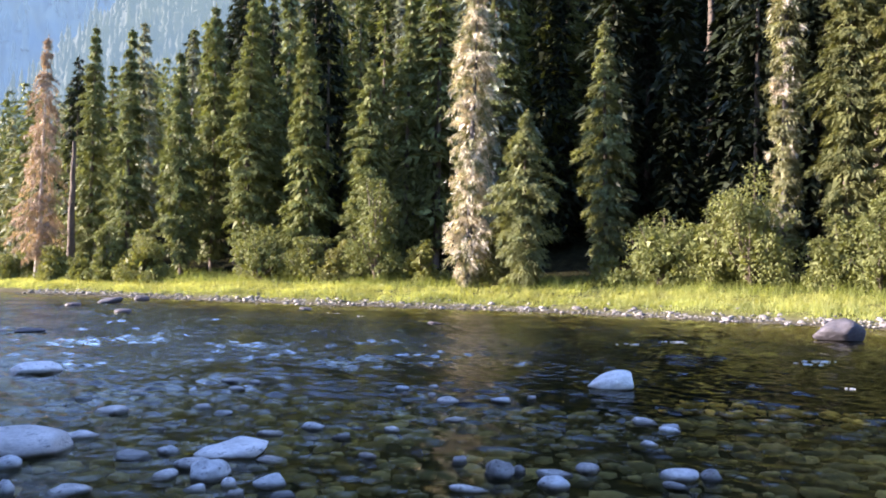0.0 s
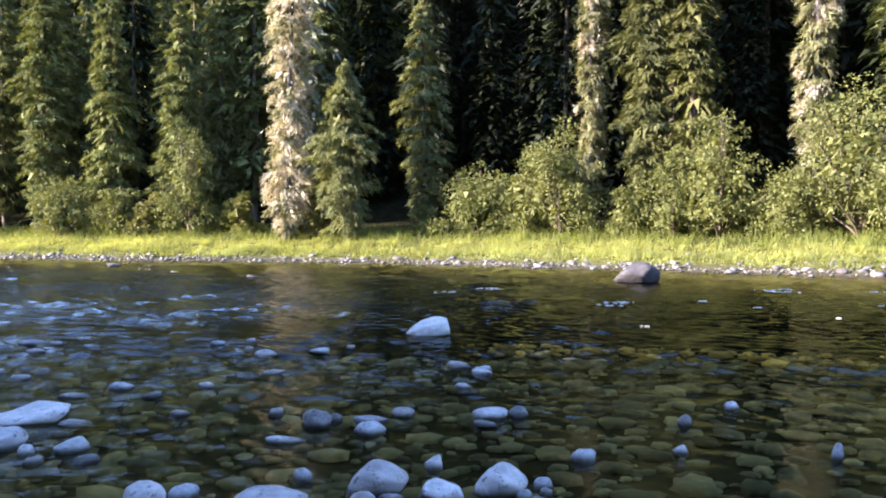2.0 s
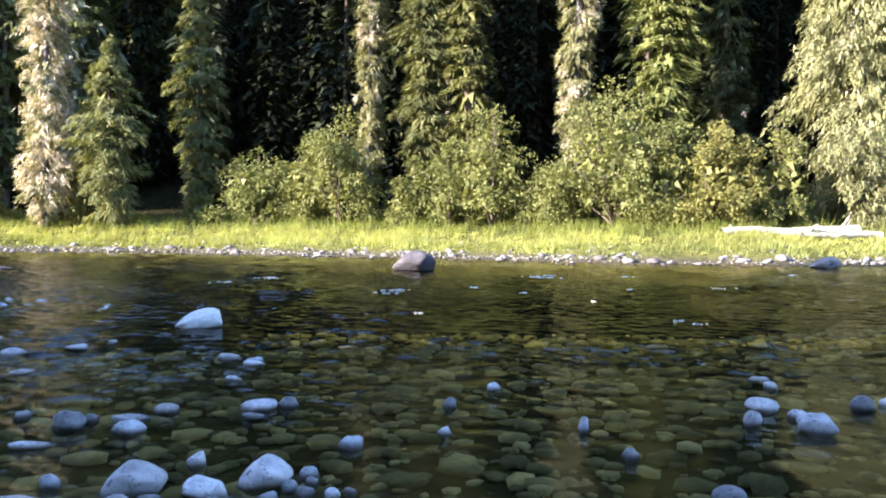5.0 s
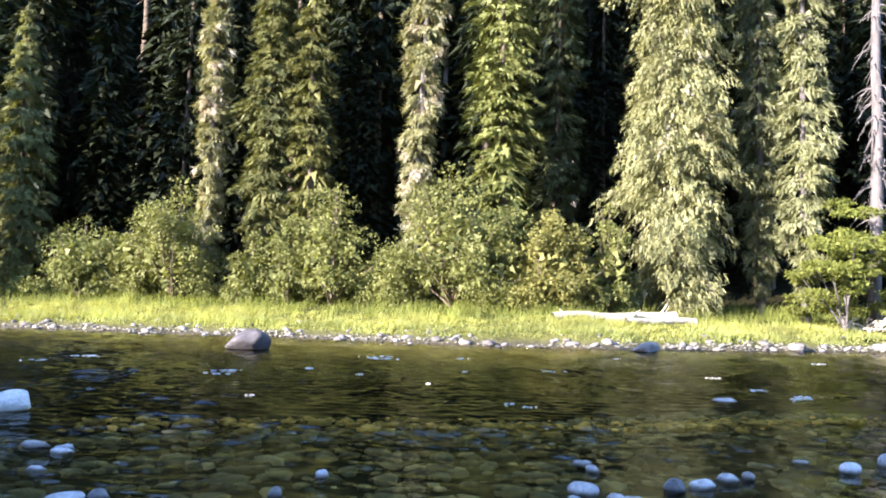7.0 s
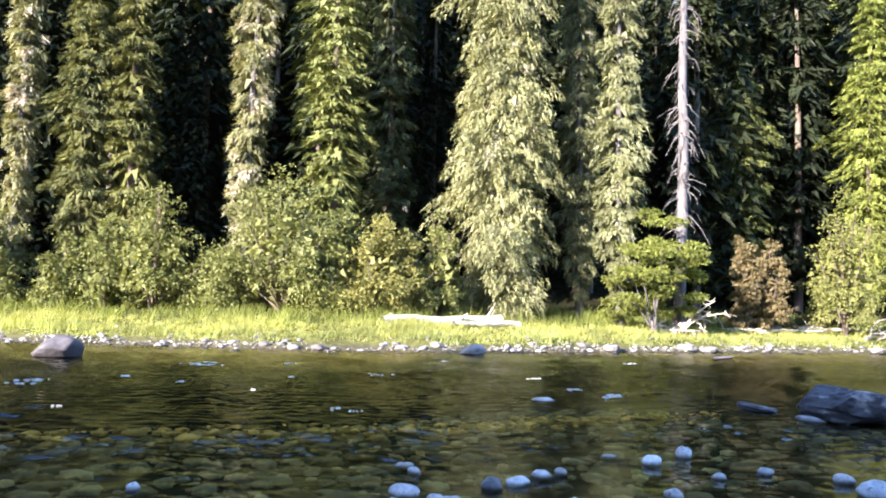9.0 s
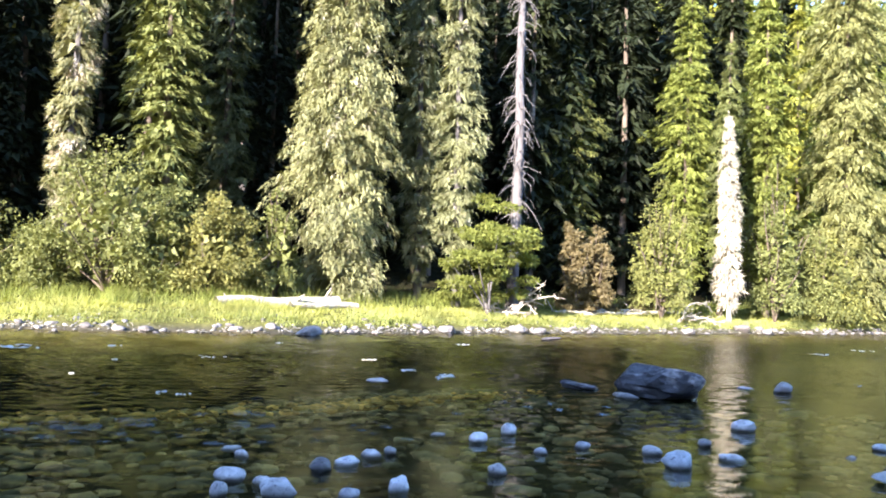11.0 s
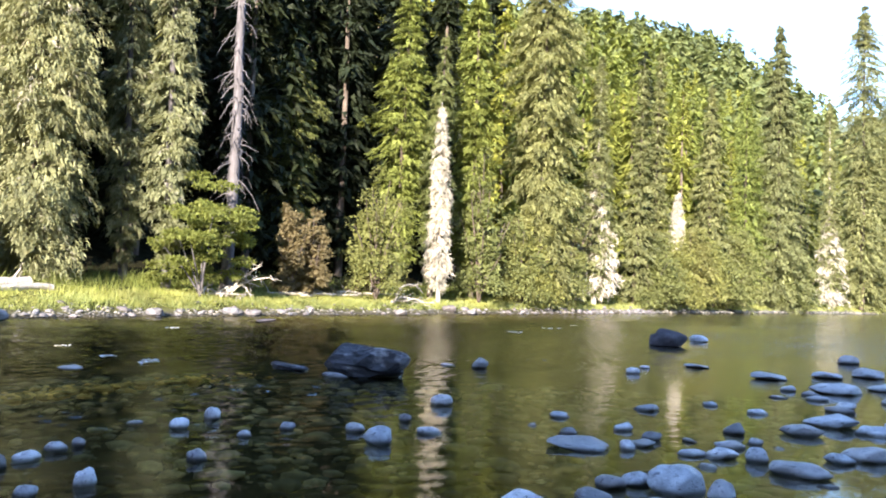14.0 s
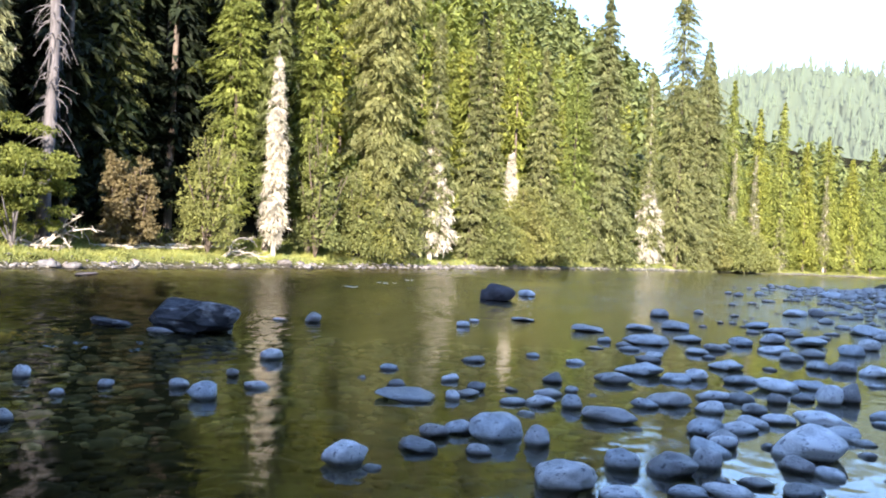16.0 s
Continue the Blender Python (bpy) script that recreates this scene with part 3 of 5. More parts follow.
DEADS = [
    (-32.6, 70.9, 21.3, 1.97),
    (57.6, 11.4, 14.4, 0.97),
    (202.8, -78.9, 15.5, 2.02),
    (184.5, -60.8, 26.9, 1.16),
    (196.9, -70.5, 27.2, 1.39),
    (212.0, -93.2, 25.1, 1.38),
    (217.8, -102.4, 12.3, 1.44),
]
SKIRTED = [
    (80.6, 1.4, 24.3, 2.24),
    (154.1, -36.2, 36.9, 3.15),
]
DEADS_BACK = [
    (105.2, -7.6, 14.4, 1.68),
    (134.1, -22.5, 9.2, 1.80),
    (105.0, -7.5, 12.9, 0.98),
]
SNAGS = [
    (18.1, 55.1, 27.7, 0.36),
    (41.6, 19.4, 24.4, 0.37),
    (36.6, 34.2, 13.3, 0.37),
    (-31.0, 73.8, 12.9, 0.42),
]


def spare(rng, a=-1.5, b=1.5):
    return rng.uniform(a, b)


rg = random.Random(5)
seed = 100
for x, y, top, R in SPRUCES:
    seed += 1
    near = y < 52
    # needle copies by place: lighter where trees stand in sun, darkened where in shade
    conifer(x, y, top, R * (1.05 if 4 < x < 40 else 1.25), "tall narrow dark green spruce with drooping boughs", seed, spare(rg), branches=270, sprigs=105, size=0.32 if near else 0.4, whorl=0.8, wide=0.24 if near else 0.28, mat=M_SUNFIR if x > 55 or not near else M_SHADED if x > 40 else M_OLIVE if x < 12 else M_SPRUCE, clump=0.2, hang=0.5, shape="column" if near else "spire")
for x, y, top, R in FIRS:
    seed += 1
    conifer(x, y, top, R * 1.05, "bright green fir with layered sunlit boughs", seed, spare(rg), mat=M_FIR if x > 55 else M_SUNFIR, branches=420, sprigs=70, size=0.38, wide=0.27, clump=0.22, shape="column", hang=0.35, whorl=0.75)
for x, y, top, R in LICHENS:
    seed += 1
    conifer(x, y, top, R * 1.0, "narrow spruce hung with pale grey lichen", seed, spare(rg), mat=M_HOARY if x < 10 else M_OLD if x > 30 else M_LICHEN, bark=M_GREY, branches=330, sprigs=90, size=0.36, wide=0.2, clump=0.22, hang=0.8, whorl=0.85, clear=0.06 if x > 30 else 0.02, core=0.8, shape="pillar")
for x, y, top, R in GREATS:
    seed += 1
    conifer(x, y, top, R * (1.05 if x < 100 else 1.45), "huge old spruce with shaggy grey-green boughs to the ground", seed, 0.0, branches=1000 if x < 40 else 640, sprigs=120 if x < 40 else 100, size=0.3 if x < 40 else 0.46 if x < 100 else 0.6, wide=0.24, clump=0.16, hang=1.15 if x < 40 else 0.8 if x < 100 else 0.5, clear=0.015, mat=M_OLD if x < 40 else M_OLIVE, shape="pillar" if x < 100 else "column" if x > 150 else "cone", whorl=0.35 if x < 40 else 0.8 if x < 100 else 1.2, bare=0.7)
for x, y, top, R in YOUNGS:
    seed += 1
    conifer(x, y, top, R * 1.25, "slender conical fir standing near the water", seed, spare(rg), branches=360, sprigs=50, size=0.6, wide=0.3, shape="cone", hang=0.35, mat=M_FIR if x > 180 else M_OLIVE, whorl=1.0, bare=0.8)
for x, y, top, R in SKIRTED:
    seed += 1
    tree = conifer(x, y, top, R * 1.0, "olive spruce whose lower half is hung with white lichen", seed, spare(rg), mat=M_OLIVE, bark=M_PALE, branches=420, sprigs=72, size=0.42, wide=0.3, hang=0.6, shape="cone" if x > 100 else "spire", clear=0.05)
    low, drape = conifer_meshes((top - ground_at(x, y)) * (0.5 if x > 100 else 0.62), R * (1.2 if x > 100 else 1.15), seed + 40, clear=0.1, shape="spire", mat=M_DEAD, branches=170, sprigs=90, size=0.5, wide=0.26, hang=1.3, core=0.2)
    part("lichen_drape", drape, tree, "white lichen beards hanging from the boughs")
for x, y, top, R in DEADS + DEADS_BACK:
    seed += 1
    conifer(x, y, top, R * (1.45 if x < 0 else 1.0), "dead bleached conifer draped with pale twigs and lichen", seed, spare(rg), name="dead_conifer", group="dead trees", mat=M_RUST if x < 0 else M_LICHEN if x > 180 else M_DEAD, bark=M_PALE, branches=210 if x < 100 else 300, sprigs=70 if x < 100 else 40, size=0.42 if x < 100 else 0.6, wide=0.2, hang=1.2, shape="spire" if x > 0 else "cone", clear=0.1, core=0.25, whorl=0.8)


def snag(x, y, top, r, seed, twigs=36, wood=None):
    """A standing dead trunk, broken at the top, with short bare branch stubs."""
    wood = wood or M_GREY
    rng = np.random.default_rng(seed)
    z0 = ground_at(x, y) - 0.15
    H = top - z0
    base = new("tree_snag")
    base.matrix_world = pose(x, y, z0, 0, spare(rg, -1, 1), 0)
    tagged(base, "bare grey dead trunk with stubs of broken branches" if wood is M_GREY else "brown dead trunk with stubs of broken branches", "dead tree", "dead trees")
    zs = np.linspace(0, 1, 12)
    path = np.c_[np.cumsum(rng.normal(0, 0.04, (12, 2)), axis=0), zs * H]
    path[:, :2] -= path[0, :2]
    me = mesh_of("trunk", *tube(path, r * (1.1 - 0.75 * zs ** 1.1) * rng.uniform(0.9, 1.1, 12), 9), wood, True)
    part("trunk", me, base)
    for k in range(twigs):
        z = rng.uniform(0.2, 0.98) * H
        a, ln = rng.uniform(0, 6.283), rng.uniform(0.25, 1.5) ** 1.2 * (1.05 - 0.55 * z / H) * (1.0 if H > 12 else 0.4)
        c = np.array([np.interp(z / H, zs, path[:, 0]), np.interp(z / H, zs, path[:, 1]), z])
        t = np.linspace(0, 1, 5)[:, None]
        p = c + np.array([math.cos(a), math.sin(a), 0.1]) * ln * t ** 0.8 + np.array([0, 0, -1.0]) * ln * rng.uniform(0.5, 1.5) * t ** 2 + rng.normal(0, 0.11, (5, 3)) * t
        part("branch", mesh_of("branch", *tube(p, np.linspace(0.042, 0.012, 5), 4), wood, True), base)
    return base


for k, (x, y, top, r) in enumerate(SNAGS):
    snag(x, y, top, r * 0.85, 300 + k, 230 if k == 1 else 24, M_BARK if k in (0, 3) else M_GREY)


# ---- shrubs and small broadleaved trees ----
def shrub(x, y, top, R, label, seed, mat, leaf=0.17, leaves=3200, name="shrub", stems=9, wood=None, thin=1.0):
    rng = np.random.default_rng(seed)
    z0 = ground_at(x, y) - 0.05
    H = max(top - z0, 0.8)
    base = new(name)
    base.matrix_world = pose(x, y, z0, 0, 0, seed * 31 % 360)
    tagged(base, label, "shrub" if name == "shrub" else "tree", "shrubs on the far bank")
    far_off = max(1.0, math.hypot(x, y) / 55.0)
    leaf *= far_off ** 0.9
    tips = []
    for k in range(stems):
        a, out = rng.uniform(0, 6.283), R * rng.uniform(0.05, 0.95)
        up = H * (1.0 - 0.5 * (out / R) ** 1.5) * rng.uniform(0.55, 1.05)
        t = np.linspace(0, 1, 6)[:, None]
        p = np.c_[math.cos(a) * out * t ** 1.3, math.sin(a) * out * t ** 1.3, up * t] + rng.normal(0, 0.05, (6, 3)) * t
        part("stem", mesh_of("stem", *tube(p, np.linspace(0.05, 0.012, 6) * (0.6 + H / 8), 5), wood or M_BARK, True), base)
        for m in range(3):
            tips.append(p[3 + m])
            b = rng.uniform(0, 6.283)
            q = p[2 + m] + np.array([math.cos(b), math.sin(b), 0.6]) * R * 0.35 * np.linspace(0, 1, 4)[:, None]
            tips.append(q[-1])
    if thin > 0.5:
        # leafy clumps of many sizes from the ground up, a few shoots above them
        m = int(26 + 16 * R)
        f, b = rng.uniform(0, 1, m) ** 0.55, rng.uniform(0, 6.283, m)
        lobe = 0.85 + 0.2 * np.sin(2 * b + seed) + 0.12 * np.sin(5 * b + 2 * seed)
        up = H * np.clip(1.0 - 0.75 * f ** 2.4, 0.1, 1) * rng.uniform(0.12, 0.95, m) ** 0.75 * (0.8 + 0.3 * np.sin(b + seed))
        heart = np.c_[np.cos(b) * f * R * lobe, np.sin(b) * f * R * lobe, np.maximum(up, 0.1 * H)]
        heart = np.r_[heart, [q for q in tips if q[2] > 0.55 * H][:m // 3]]
        size = R * rng.uniform(0.1, 0.26, len(heart)) + 0.07
        flat = 0.85
    else:
        # open storeys of flat sprays
        m = 60
        f, b = rng.uniform(0, 1, m) ** 0.5, rng.uniform(0, 6.283, m)
        heart = np.c_[np.cos(b) * f * R, np.sin(b) * f * R, H * rng.uniform(0.2, 1.0, m) * (1 - 0.42 * f * f)]
        heart = np.r_[heart, [q for q in tips if q[2] > 0.45 * H]]
        size = R * rng.uniform(0.12, 0.27, len(heart)) + 0.06
        flat = 0.34
    share = size ** 2 / (size ** 2).sum()
    w = rng.choice(len(heart), leaves, p=share)
    dirs = unit(rng.normal(size=(leaves, 3)) + np.array([0, 0, 0.35]))
    p = heart[w] + dirs * (size[w] * rng.uniform(0.55, 1.1, leaves) * (1 + 0.25 * np.sin(dirs[:, 0] * 5 + w) * np.cos(dirs[:, 2] * 6 + w)))[:, None] * np.array([1.0, 1.0, flat])
    p[:, 2] = np.clip(p[:, 2], 0.05, H * 1.08)
    d = unit(dirs * 0.8 + rng.normal(size=(leaves, 3)) * 0.45 + np.array([0, 0, -0.35]))
    L = leaf * rng.uniform(0.6, 1.4, leaves)
    sets = [needles(p, d, L, L * 0.72, rng, 0.1, 0.7)]
    if thin > 0.5:
        k = int(170 * R)
        q = unit(rng.normal(size=(k, 3))) * (rng.uniform(0.1, 0.75, k) ** 0.6)[:, None] * np.array([R * 0.8, R * 0.8, H * 0.38]) + np.array([0, 0, H * 0.38])
        sets.append(needles(q, unit(rng.normal(size=(k, 3))), 0.42 * far_off, 0.3 * far_off, rng, 0.1, 0.7))
    cv, cf = join(sets)
    part("crown", mesh_of("crown", cv, cf, mat), base)
    return base


# x, y, height of the top, radius
SHRUBS_A = [
    (-11.1, 55.5, 4.8, 1.88),
    (-7.6, 54.0, 4.2, 1.52),
    (-3.3, 51.6, 7.8, 1.78),
    (-0.6, 50.5, 4.0, 1.07),
    (-23.6, 62.1, 5.2, 1.15),
    (-20.2, 60.3, 4.3, 2.02),
    (-35.0, 72.6, 3.0, 1.92),
    (-29.0, 66.5, 3.4, 1.44),
    (-25.9, 63.7, 3.1, 1.00),
    (9.2, 45.9, 3.6, 0.81),
    (11.8, 43.7, 5.4, 2.10),
    (13.8, 41.8, 5.6, 1.46),
    (15.2, 40.2, 7.1, 2.28),
    (17.9, 37.5, 4.4, 1.38),
    (19.3, 36.3, 5.3, 1.36),
    (20.7, 34.7, 6.9, 2.28),
]
SHRUBS_B = [
    (24.4, 30.2, 7.6, 3.09),
    (22.8, 32.4, 4.0, 1.58),
    (30.4, 26.2, 6.4, 1.33),
    (26.0, 28.9, 5.2, 1.80),
    (52.1, 14.3, 9.3, 2.51),
    (62.7, 9.4, 11.4, 2.31),
    (68.5, 6.6, 7.8, 3.19),
    (74.0, 3.9, 11.6, 2.70),
    (92.0, -4.2, 8.2, 3.67),
    (103.8, -9.4, 9.1, 4.15),
    (115.4, -14.8, 10.6, 4.63),
    (132.7, -24.3, 7.1, 3.58),
    (181.6, -58.3, 10.2, 7.59),
    (187.9, -63.3, 7.8, 7.89),
    (96.1, -6.1, 9.1, 3.83),
    (110.6, -12.4, 8.7, 4.43),
    (67.7, 6.9, 7.8, 2.71),
    (137.2, -26.8, 8.9, 3.71),
]
SHRUBS_GOLD = [
    (-5.7, 53.0, 3.7, 1.42),
    (3.8, 48.9, 5.3, 1.50),
    (27.6, 27.6, 6.1, 1.94),
    (28.9, 26.8, 5.3, 1.31),
    (46.3, 17.6, 6.9, 1.05),
    (47.5, 16.8, 6.5, 1.00),
    (101.7, -8.6, 9.6, 3.38),
    (174.9, -53.2, 9.4, 3.64),
]
SHRUBS_LAYERED = [
    (38.6, 19.3, 6.9, 2.52),
]
UNDERGROWTH = [(47.8, 18.6, 2.3, 1.1), (50.1, 17.6, 2.2, 1.0), (52.6, 16.4, 2.1, 1.1), (55.2, 15.6, 2.2, 1.0), (49.2, 16.6, 1.7, 0.8), (43.6, 19.6, 2.2, 0.9)]
RUSSET = (46.3, 47.5)

seed = 500
for x, y, top, R in SHRUBS_A + SHRUBS_B:
    seed += 1
    k = max(1.0, R / 1.6)
    shrub(x, y, top, R * 1.08, "leafy green riverside willow shrub in sunlight", seed, M_LEAF, leaf=0.125, leaves=int(5500 * k ** 1.2), stems=int(14 + 4 * k))
for x, y, top, R in SHRUBS_GOLD:
    seed += 1
    shrub(x, y, top, R * 1.08, "shrub with russet brown leaves" if x in RUSSET else "shrub with yellowing autumn leaves", seed, M_BROWN if x in RUSSET else M_GOLD, leaf=0.135, leaves=8500, stems=12)
for x, y, top, R in UNDERGROWTH:
    seed += 1
    shrub(x, y, top, R, "low russet and olive undergrowth on the bank", seed, M_BROWN, leaf=0.12, leaves=1800, stems=7)
for x, y, top, R in SHRUBS_LAYERED:
    seed += 1
    shrub(x, y, top, R * 0.95, "small bright green tree with open layered foliage", seed, M_BRIGHT, leaf=0.13, leaves=17000, name="small_tree", wood=M_GREY, thin=0.35, stems=6)


# ---- the forest behind ----
def forest_variants():
    out = []
    for k, (H, R, shape, mat, hang) in enumerate([(26, 2.3, "column", M_SHADED, 0.5), (23, 2.6, "spire", M_FIR, 0.35), (28, 2.2, "spire", M_SHADED, 0.6), (20, 2.4, "cone", M_FIR, 0.35), (26, 2.3, "spire", M_MIST, 0.5), (25, 2.3, "spire", M_SUNFIR, 0.45)]):
        base = new("conifer")
        tagged(base, ["forest spruce with needles darkened for shade", "bright green forest fir", "tall forest spruce with needles darkened for shade", "pointed green forest fir", "forest spruce with needles paled for haze", "olive green forest spruce"][k] + " on the wooded slope", "conifer", "forest on the slope")
        tm, cm = conifer_meshes(H, R, 900 + k, clear=0.08, shape=shape, mat=mat, branches=170, sprigs=20, size=0.85, hang=hang, wide=0.38, whorl=0.95, core=0.5)
        part("trunk", tm, base)
        part("crown", cm, base)
        out.append(base)
    return out


VAR = forest_variants()
used = [False] * len(VAR)


def plant(k, x, y, s):
    m = pose(x, y, ground_at(x, y) - 0.3, 0, 0, rg.uniform(0, 360))
    if not used[k]:
        used[k] = True
        VAR[k].matrix_world = m
        VAR[k].scale = (s, s, s)
        return
    ob = copy_thing(VAR[k], m)
    ob.scale = (s * rg.uniform(0.9, 1.1), s * rg.uniform(0.9, 1.1), s)


# far bank, left to right: wood behind the first trees, needles darkened for shade
def along(line, step):
    seg = np.hypot(*np.diff(line, axis=0).T)
    c = np.concatenate([[0], np.cumsum(seg)])
    d = np.arange(0, c[-1], step)
    px, py = np.interp(d, c, line[:, 0]), np.interp(d, c, line[:, 1])
    tx, ty = np.interp(d + 0.5, c, line[:, 0]) - px, np.interp(d + 0.5, c, line[:, 1]) - py
    n = np.hypot(tx, ty) + 1e-9
    return px, py, -ty / n, tx / n


rear = []
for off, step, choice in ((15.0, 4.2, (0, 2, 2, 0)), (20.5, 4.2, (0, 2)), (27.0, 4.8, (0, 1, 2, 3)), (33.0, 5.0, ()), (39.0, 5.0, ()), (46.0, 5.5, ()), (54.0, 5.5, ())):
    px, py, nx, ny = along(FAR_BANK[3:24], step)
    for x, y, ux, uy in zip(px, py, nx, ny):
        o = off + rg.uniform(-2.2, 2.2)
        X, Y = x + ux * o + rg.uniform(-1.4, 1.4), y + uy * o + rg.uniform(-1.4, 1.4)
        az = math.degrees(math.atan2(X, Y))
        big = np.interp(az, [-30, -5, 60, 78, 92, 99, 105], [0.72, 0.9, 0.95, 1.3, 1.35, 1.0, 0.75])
        # lighter, haze-paled and shade-darkened tree copies are picked by bearing
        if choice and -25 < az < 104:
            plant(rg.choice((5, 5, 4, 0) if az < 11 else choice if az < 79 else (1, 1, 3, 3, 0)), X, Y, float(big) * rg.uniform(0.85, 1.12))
        else:
            rear.append((X, Y, ground_at(X, Y) - 0.3, 25.0 * float(big) * rg.uniform(0.85, 1.12)))

# near bank upstream and behind: unseen trees added to lay shade over the shallows
sv = Vector((-s_h.y, s_h.x, 0.0))
if sv.y < 0:
    sv = -sv
shade = []
# the break between the two runs lets a strip of sun through
for v in [-65.45 + 1.8 * k for k in range(43)] + [15.75 + 1.8 * k for k in range(4)]:
    back = 14.0
    while back < 120.0:
        p = -s_h * back + sv * v
        if signed(np.array([p.x]), np.array([p.y]), NEAR_BANK, -1.0)[0] > 2.5 and p.length > 26.0:
            break
        back += 1.0
    for row in range(5):
        p = -s_h * (back + row * 4.5 + rg.uniform(-1, 1)) + sv * (v + rg.uniform(-0.5, 0.5))
        shade.append((p.x, p.y, ground_at(p.x, p.y) - 0.3, rg.uniform(27, 31)))


# unseen lower trees added to close the gap in the shade up to the white boulder
for k in range(14):
    p = -s_h * (40.0 + rg.uniform(0, 14)) + sv * (10.6 + 4.8 * (k + 0.5) / 14)
    shade.append((p.x, p.y, ground_at(p.x, p.y) - 0.3, max(4.0, (-p.x + 3.5) * math.tan(radians(SUN_EL)) - ground_at(p.x, p.y))))


def wooded_hill(name, label, spots, seed, mat, m=46, slim=0.1, fat=0.05):
    """Woods as one mass of pointed trees: x, y, foot and height of each."""
    rng = np.random.default_rng(seed)
    vs, fs, n = [], [], 0
    for x, y, z, H in spots:
        u = rng.uniform(0.04, 1, m) ** 1.1
        a = rng.uniform(0, 6.283, m)
        r = H * slim * np.minimum(1.0, (1 - u) * 1.8) * rng.uniform(0.5, 1.1, m) + 0.1
        k = (46.0 / m) ** 0.5
        p = np.c_[x + np.cos(a) * r * 0.55, y + np.sin(a) * r * 0.55, z + H * u + H * 0.02]
        d = unit(np.c_[np.cos(a) + rng.normal(0, 0.4, m), np.sin(a) + rng.normal(0, 0.4, m), rng.uniform(-1.1, -0.1, m)])
        v, f = needles(p, d, H * 0.16 * k * rng.uniform(0.7, 1.2, m), H * fat * k, rng, 0.1)
        vs.append(v)
        fs.append(f + n)
        n += len(v)
    ob = new(name, mesh_of(name, np.concatenate(vs), np.concatenate(fs), mat))
    return tagged(ob, label, "forest", kind="stuff")


def grove(name, label, spots, seed, mat, fine=False):
    """Conifers of a slope, full crowns of boughs, too many to count: x, y, foot and height of each."""
    rng = np.random.default_rng(seed)
    shapes = []
    for k in range(5):
        tm, cm = conifer_meshes(22.0, 2.5, seed * 10 + k, clear=0.03, shape=("spire", "cone")[k % 2], mat=mat, branches=150 if fine else 80, sprigs=13 if fine else 7, size=0.9 if fine else 1.4, hang=0.35, wide=0.4 if fine else 0.46, whorl=1.1, core=0.35, bare=0.8)
        co, ix = np.empty(len(cm.vertices) * 3, np.float32), np.empty(len(cm.loops), np.int32)
        cm.vertices.foreach_get("co", co)
        cm.loops.foreach_get("vertex_index", ix)
        shapes.append((co.reshape(-1, 3) / 22.0, ix.reshape(-1, 3)))
        bpy.data.meshes.remove(tm)
        bpy.data.meshes.remove(cm)
    pieces = []
    for x, y, z, H in spots:
        v, f = shapes[rng.integers(0, 5)]
        a = rng.uniform(0, 6.283)
        g = H * rng.uniform(0.85, 1.2)
        pieces.append((np.c_[(v[:, 0] * math.cos(a) - v[:, 1] * math.sin(a)) * g + x, (v[:, 0] * math.sin(a) + v[:, 1] * math.cos(a)) * g + y, v[:, 2] * H + z], f))
    return tagged(new(name, mesh_of(name, *join(pieces), mat)), label, "forest", kind="stuff")


def far_woods(name, label, spots, seed, mat, tiers=5, sides=7):
    """Distant woods: every tree one ragged tiered spire, joined into one mesh."""
    rng = np.random.default_rng(seed)
    vs, fs, n = [], [], 0
    rings = 2 * tiers + 1
    i, j = np.meshgrid(np.arange(rings - 1), np.arange(sides), indexing="ij")
    face = np.stack([i * sides + j, i * sides + (j + 1) % sides, (i + 1) * sides + (j + 1) % sides, (i + 1) * sides + j], -1).reshape(-1, 4)
    a = np.arange(sides) * 6.283 / sides
    for x, y, z, H in spots:
        R = H * rng.uniform(0.12, 0.19)
        rows = []
        for k in range(rings):
            t = k / (rings - 1.0)
            wide = R * (1 - t) ** 0.75 * (1.0 if k % 2 == 0 else 0.45)
            lift = H * (0.05 + 0.95 * t) - (0.035 * H if k % 2 == 0 else 0.0)
            r = (wide + 0.05) * rng.uniform(0.55, 1.3, sides)
            turn = a + rng.uniform(0, 6.283 / sides) * 0.6
            rows.append(np.c_[x + r * np.cos(turn), y + r * np.sin(turn), z + lift + rng.normal(0, 0.012 * H, sides)])
        vs.append(np.concatenate(rows))
        fs.append(face + n)
        n += rings * sides
    ob = new(name, mesh_of(name, np.concatenate(vs), np.concatenate(fs), mat))
    return tagged(ob, label, "forest", kind="stuff")


wooded_hill("near_bank_forest", "tall unseen conifers on the near bank upstream, added to shade the shallows", shade, 75, M_SHADED, 340, 0.12, 0.08)
deep = []
while len(deep) < 190:
    X, Y = rg.uniform(-20, 75), rg.uniform(2, 95)
    off = float(signed(np.array([X]), np.array([Y]), FAR_BANK, 1.0)[0])
    az = math.degrees(math.atan2(X, Y))
    if 13.0 < off < 46.0 and (11 < az < 80 or (-12 < az <= 2 and off > 27) or (2 < az <= 11 and off > 17)):
        deep.append((X, Y, ground_at(X, Y) - 0.3, rg.uniform(12, 26)))
wooded_hill("inner_forest", "crowded conifers inside the wood, shade put into their needles", deep, 74, M_SHADED, 950, 0.11, 0.085)
# darkened needles where the slope lies in shade, bright ones where sun reaches
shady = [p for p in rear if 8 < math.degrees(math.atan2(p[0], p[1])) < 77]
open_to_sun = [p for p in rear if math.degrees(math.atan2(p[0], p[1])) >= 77]
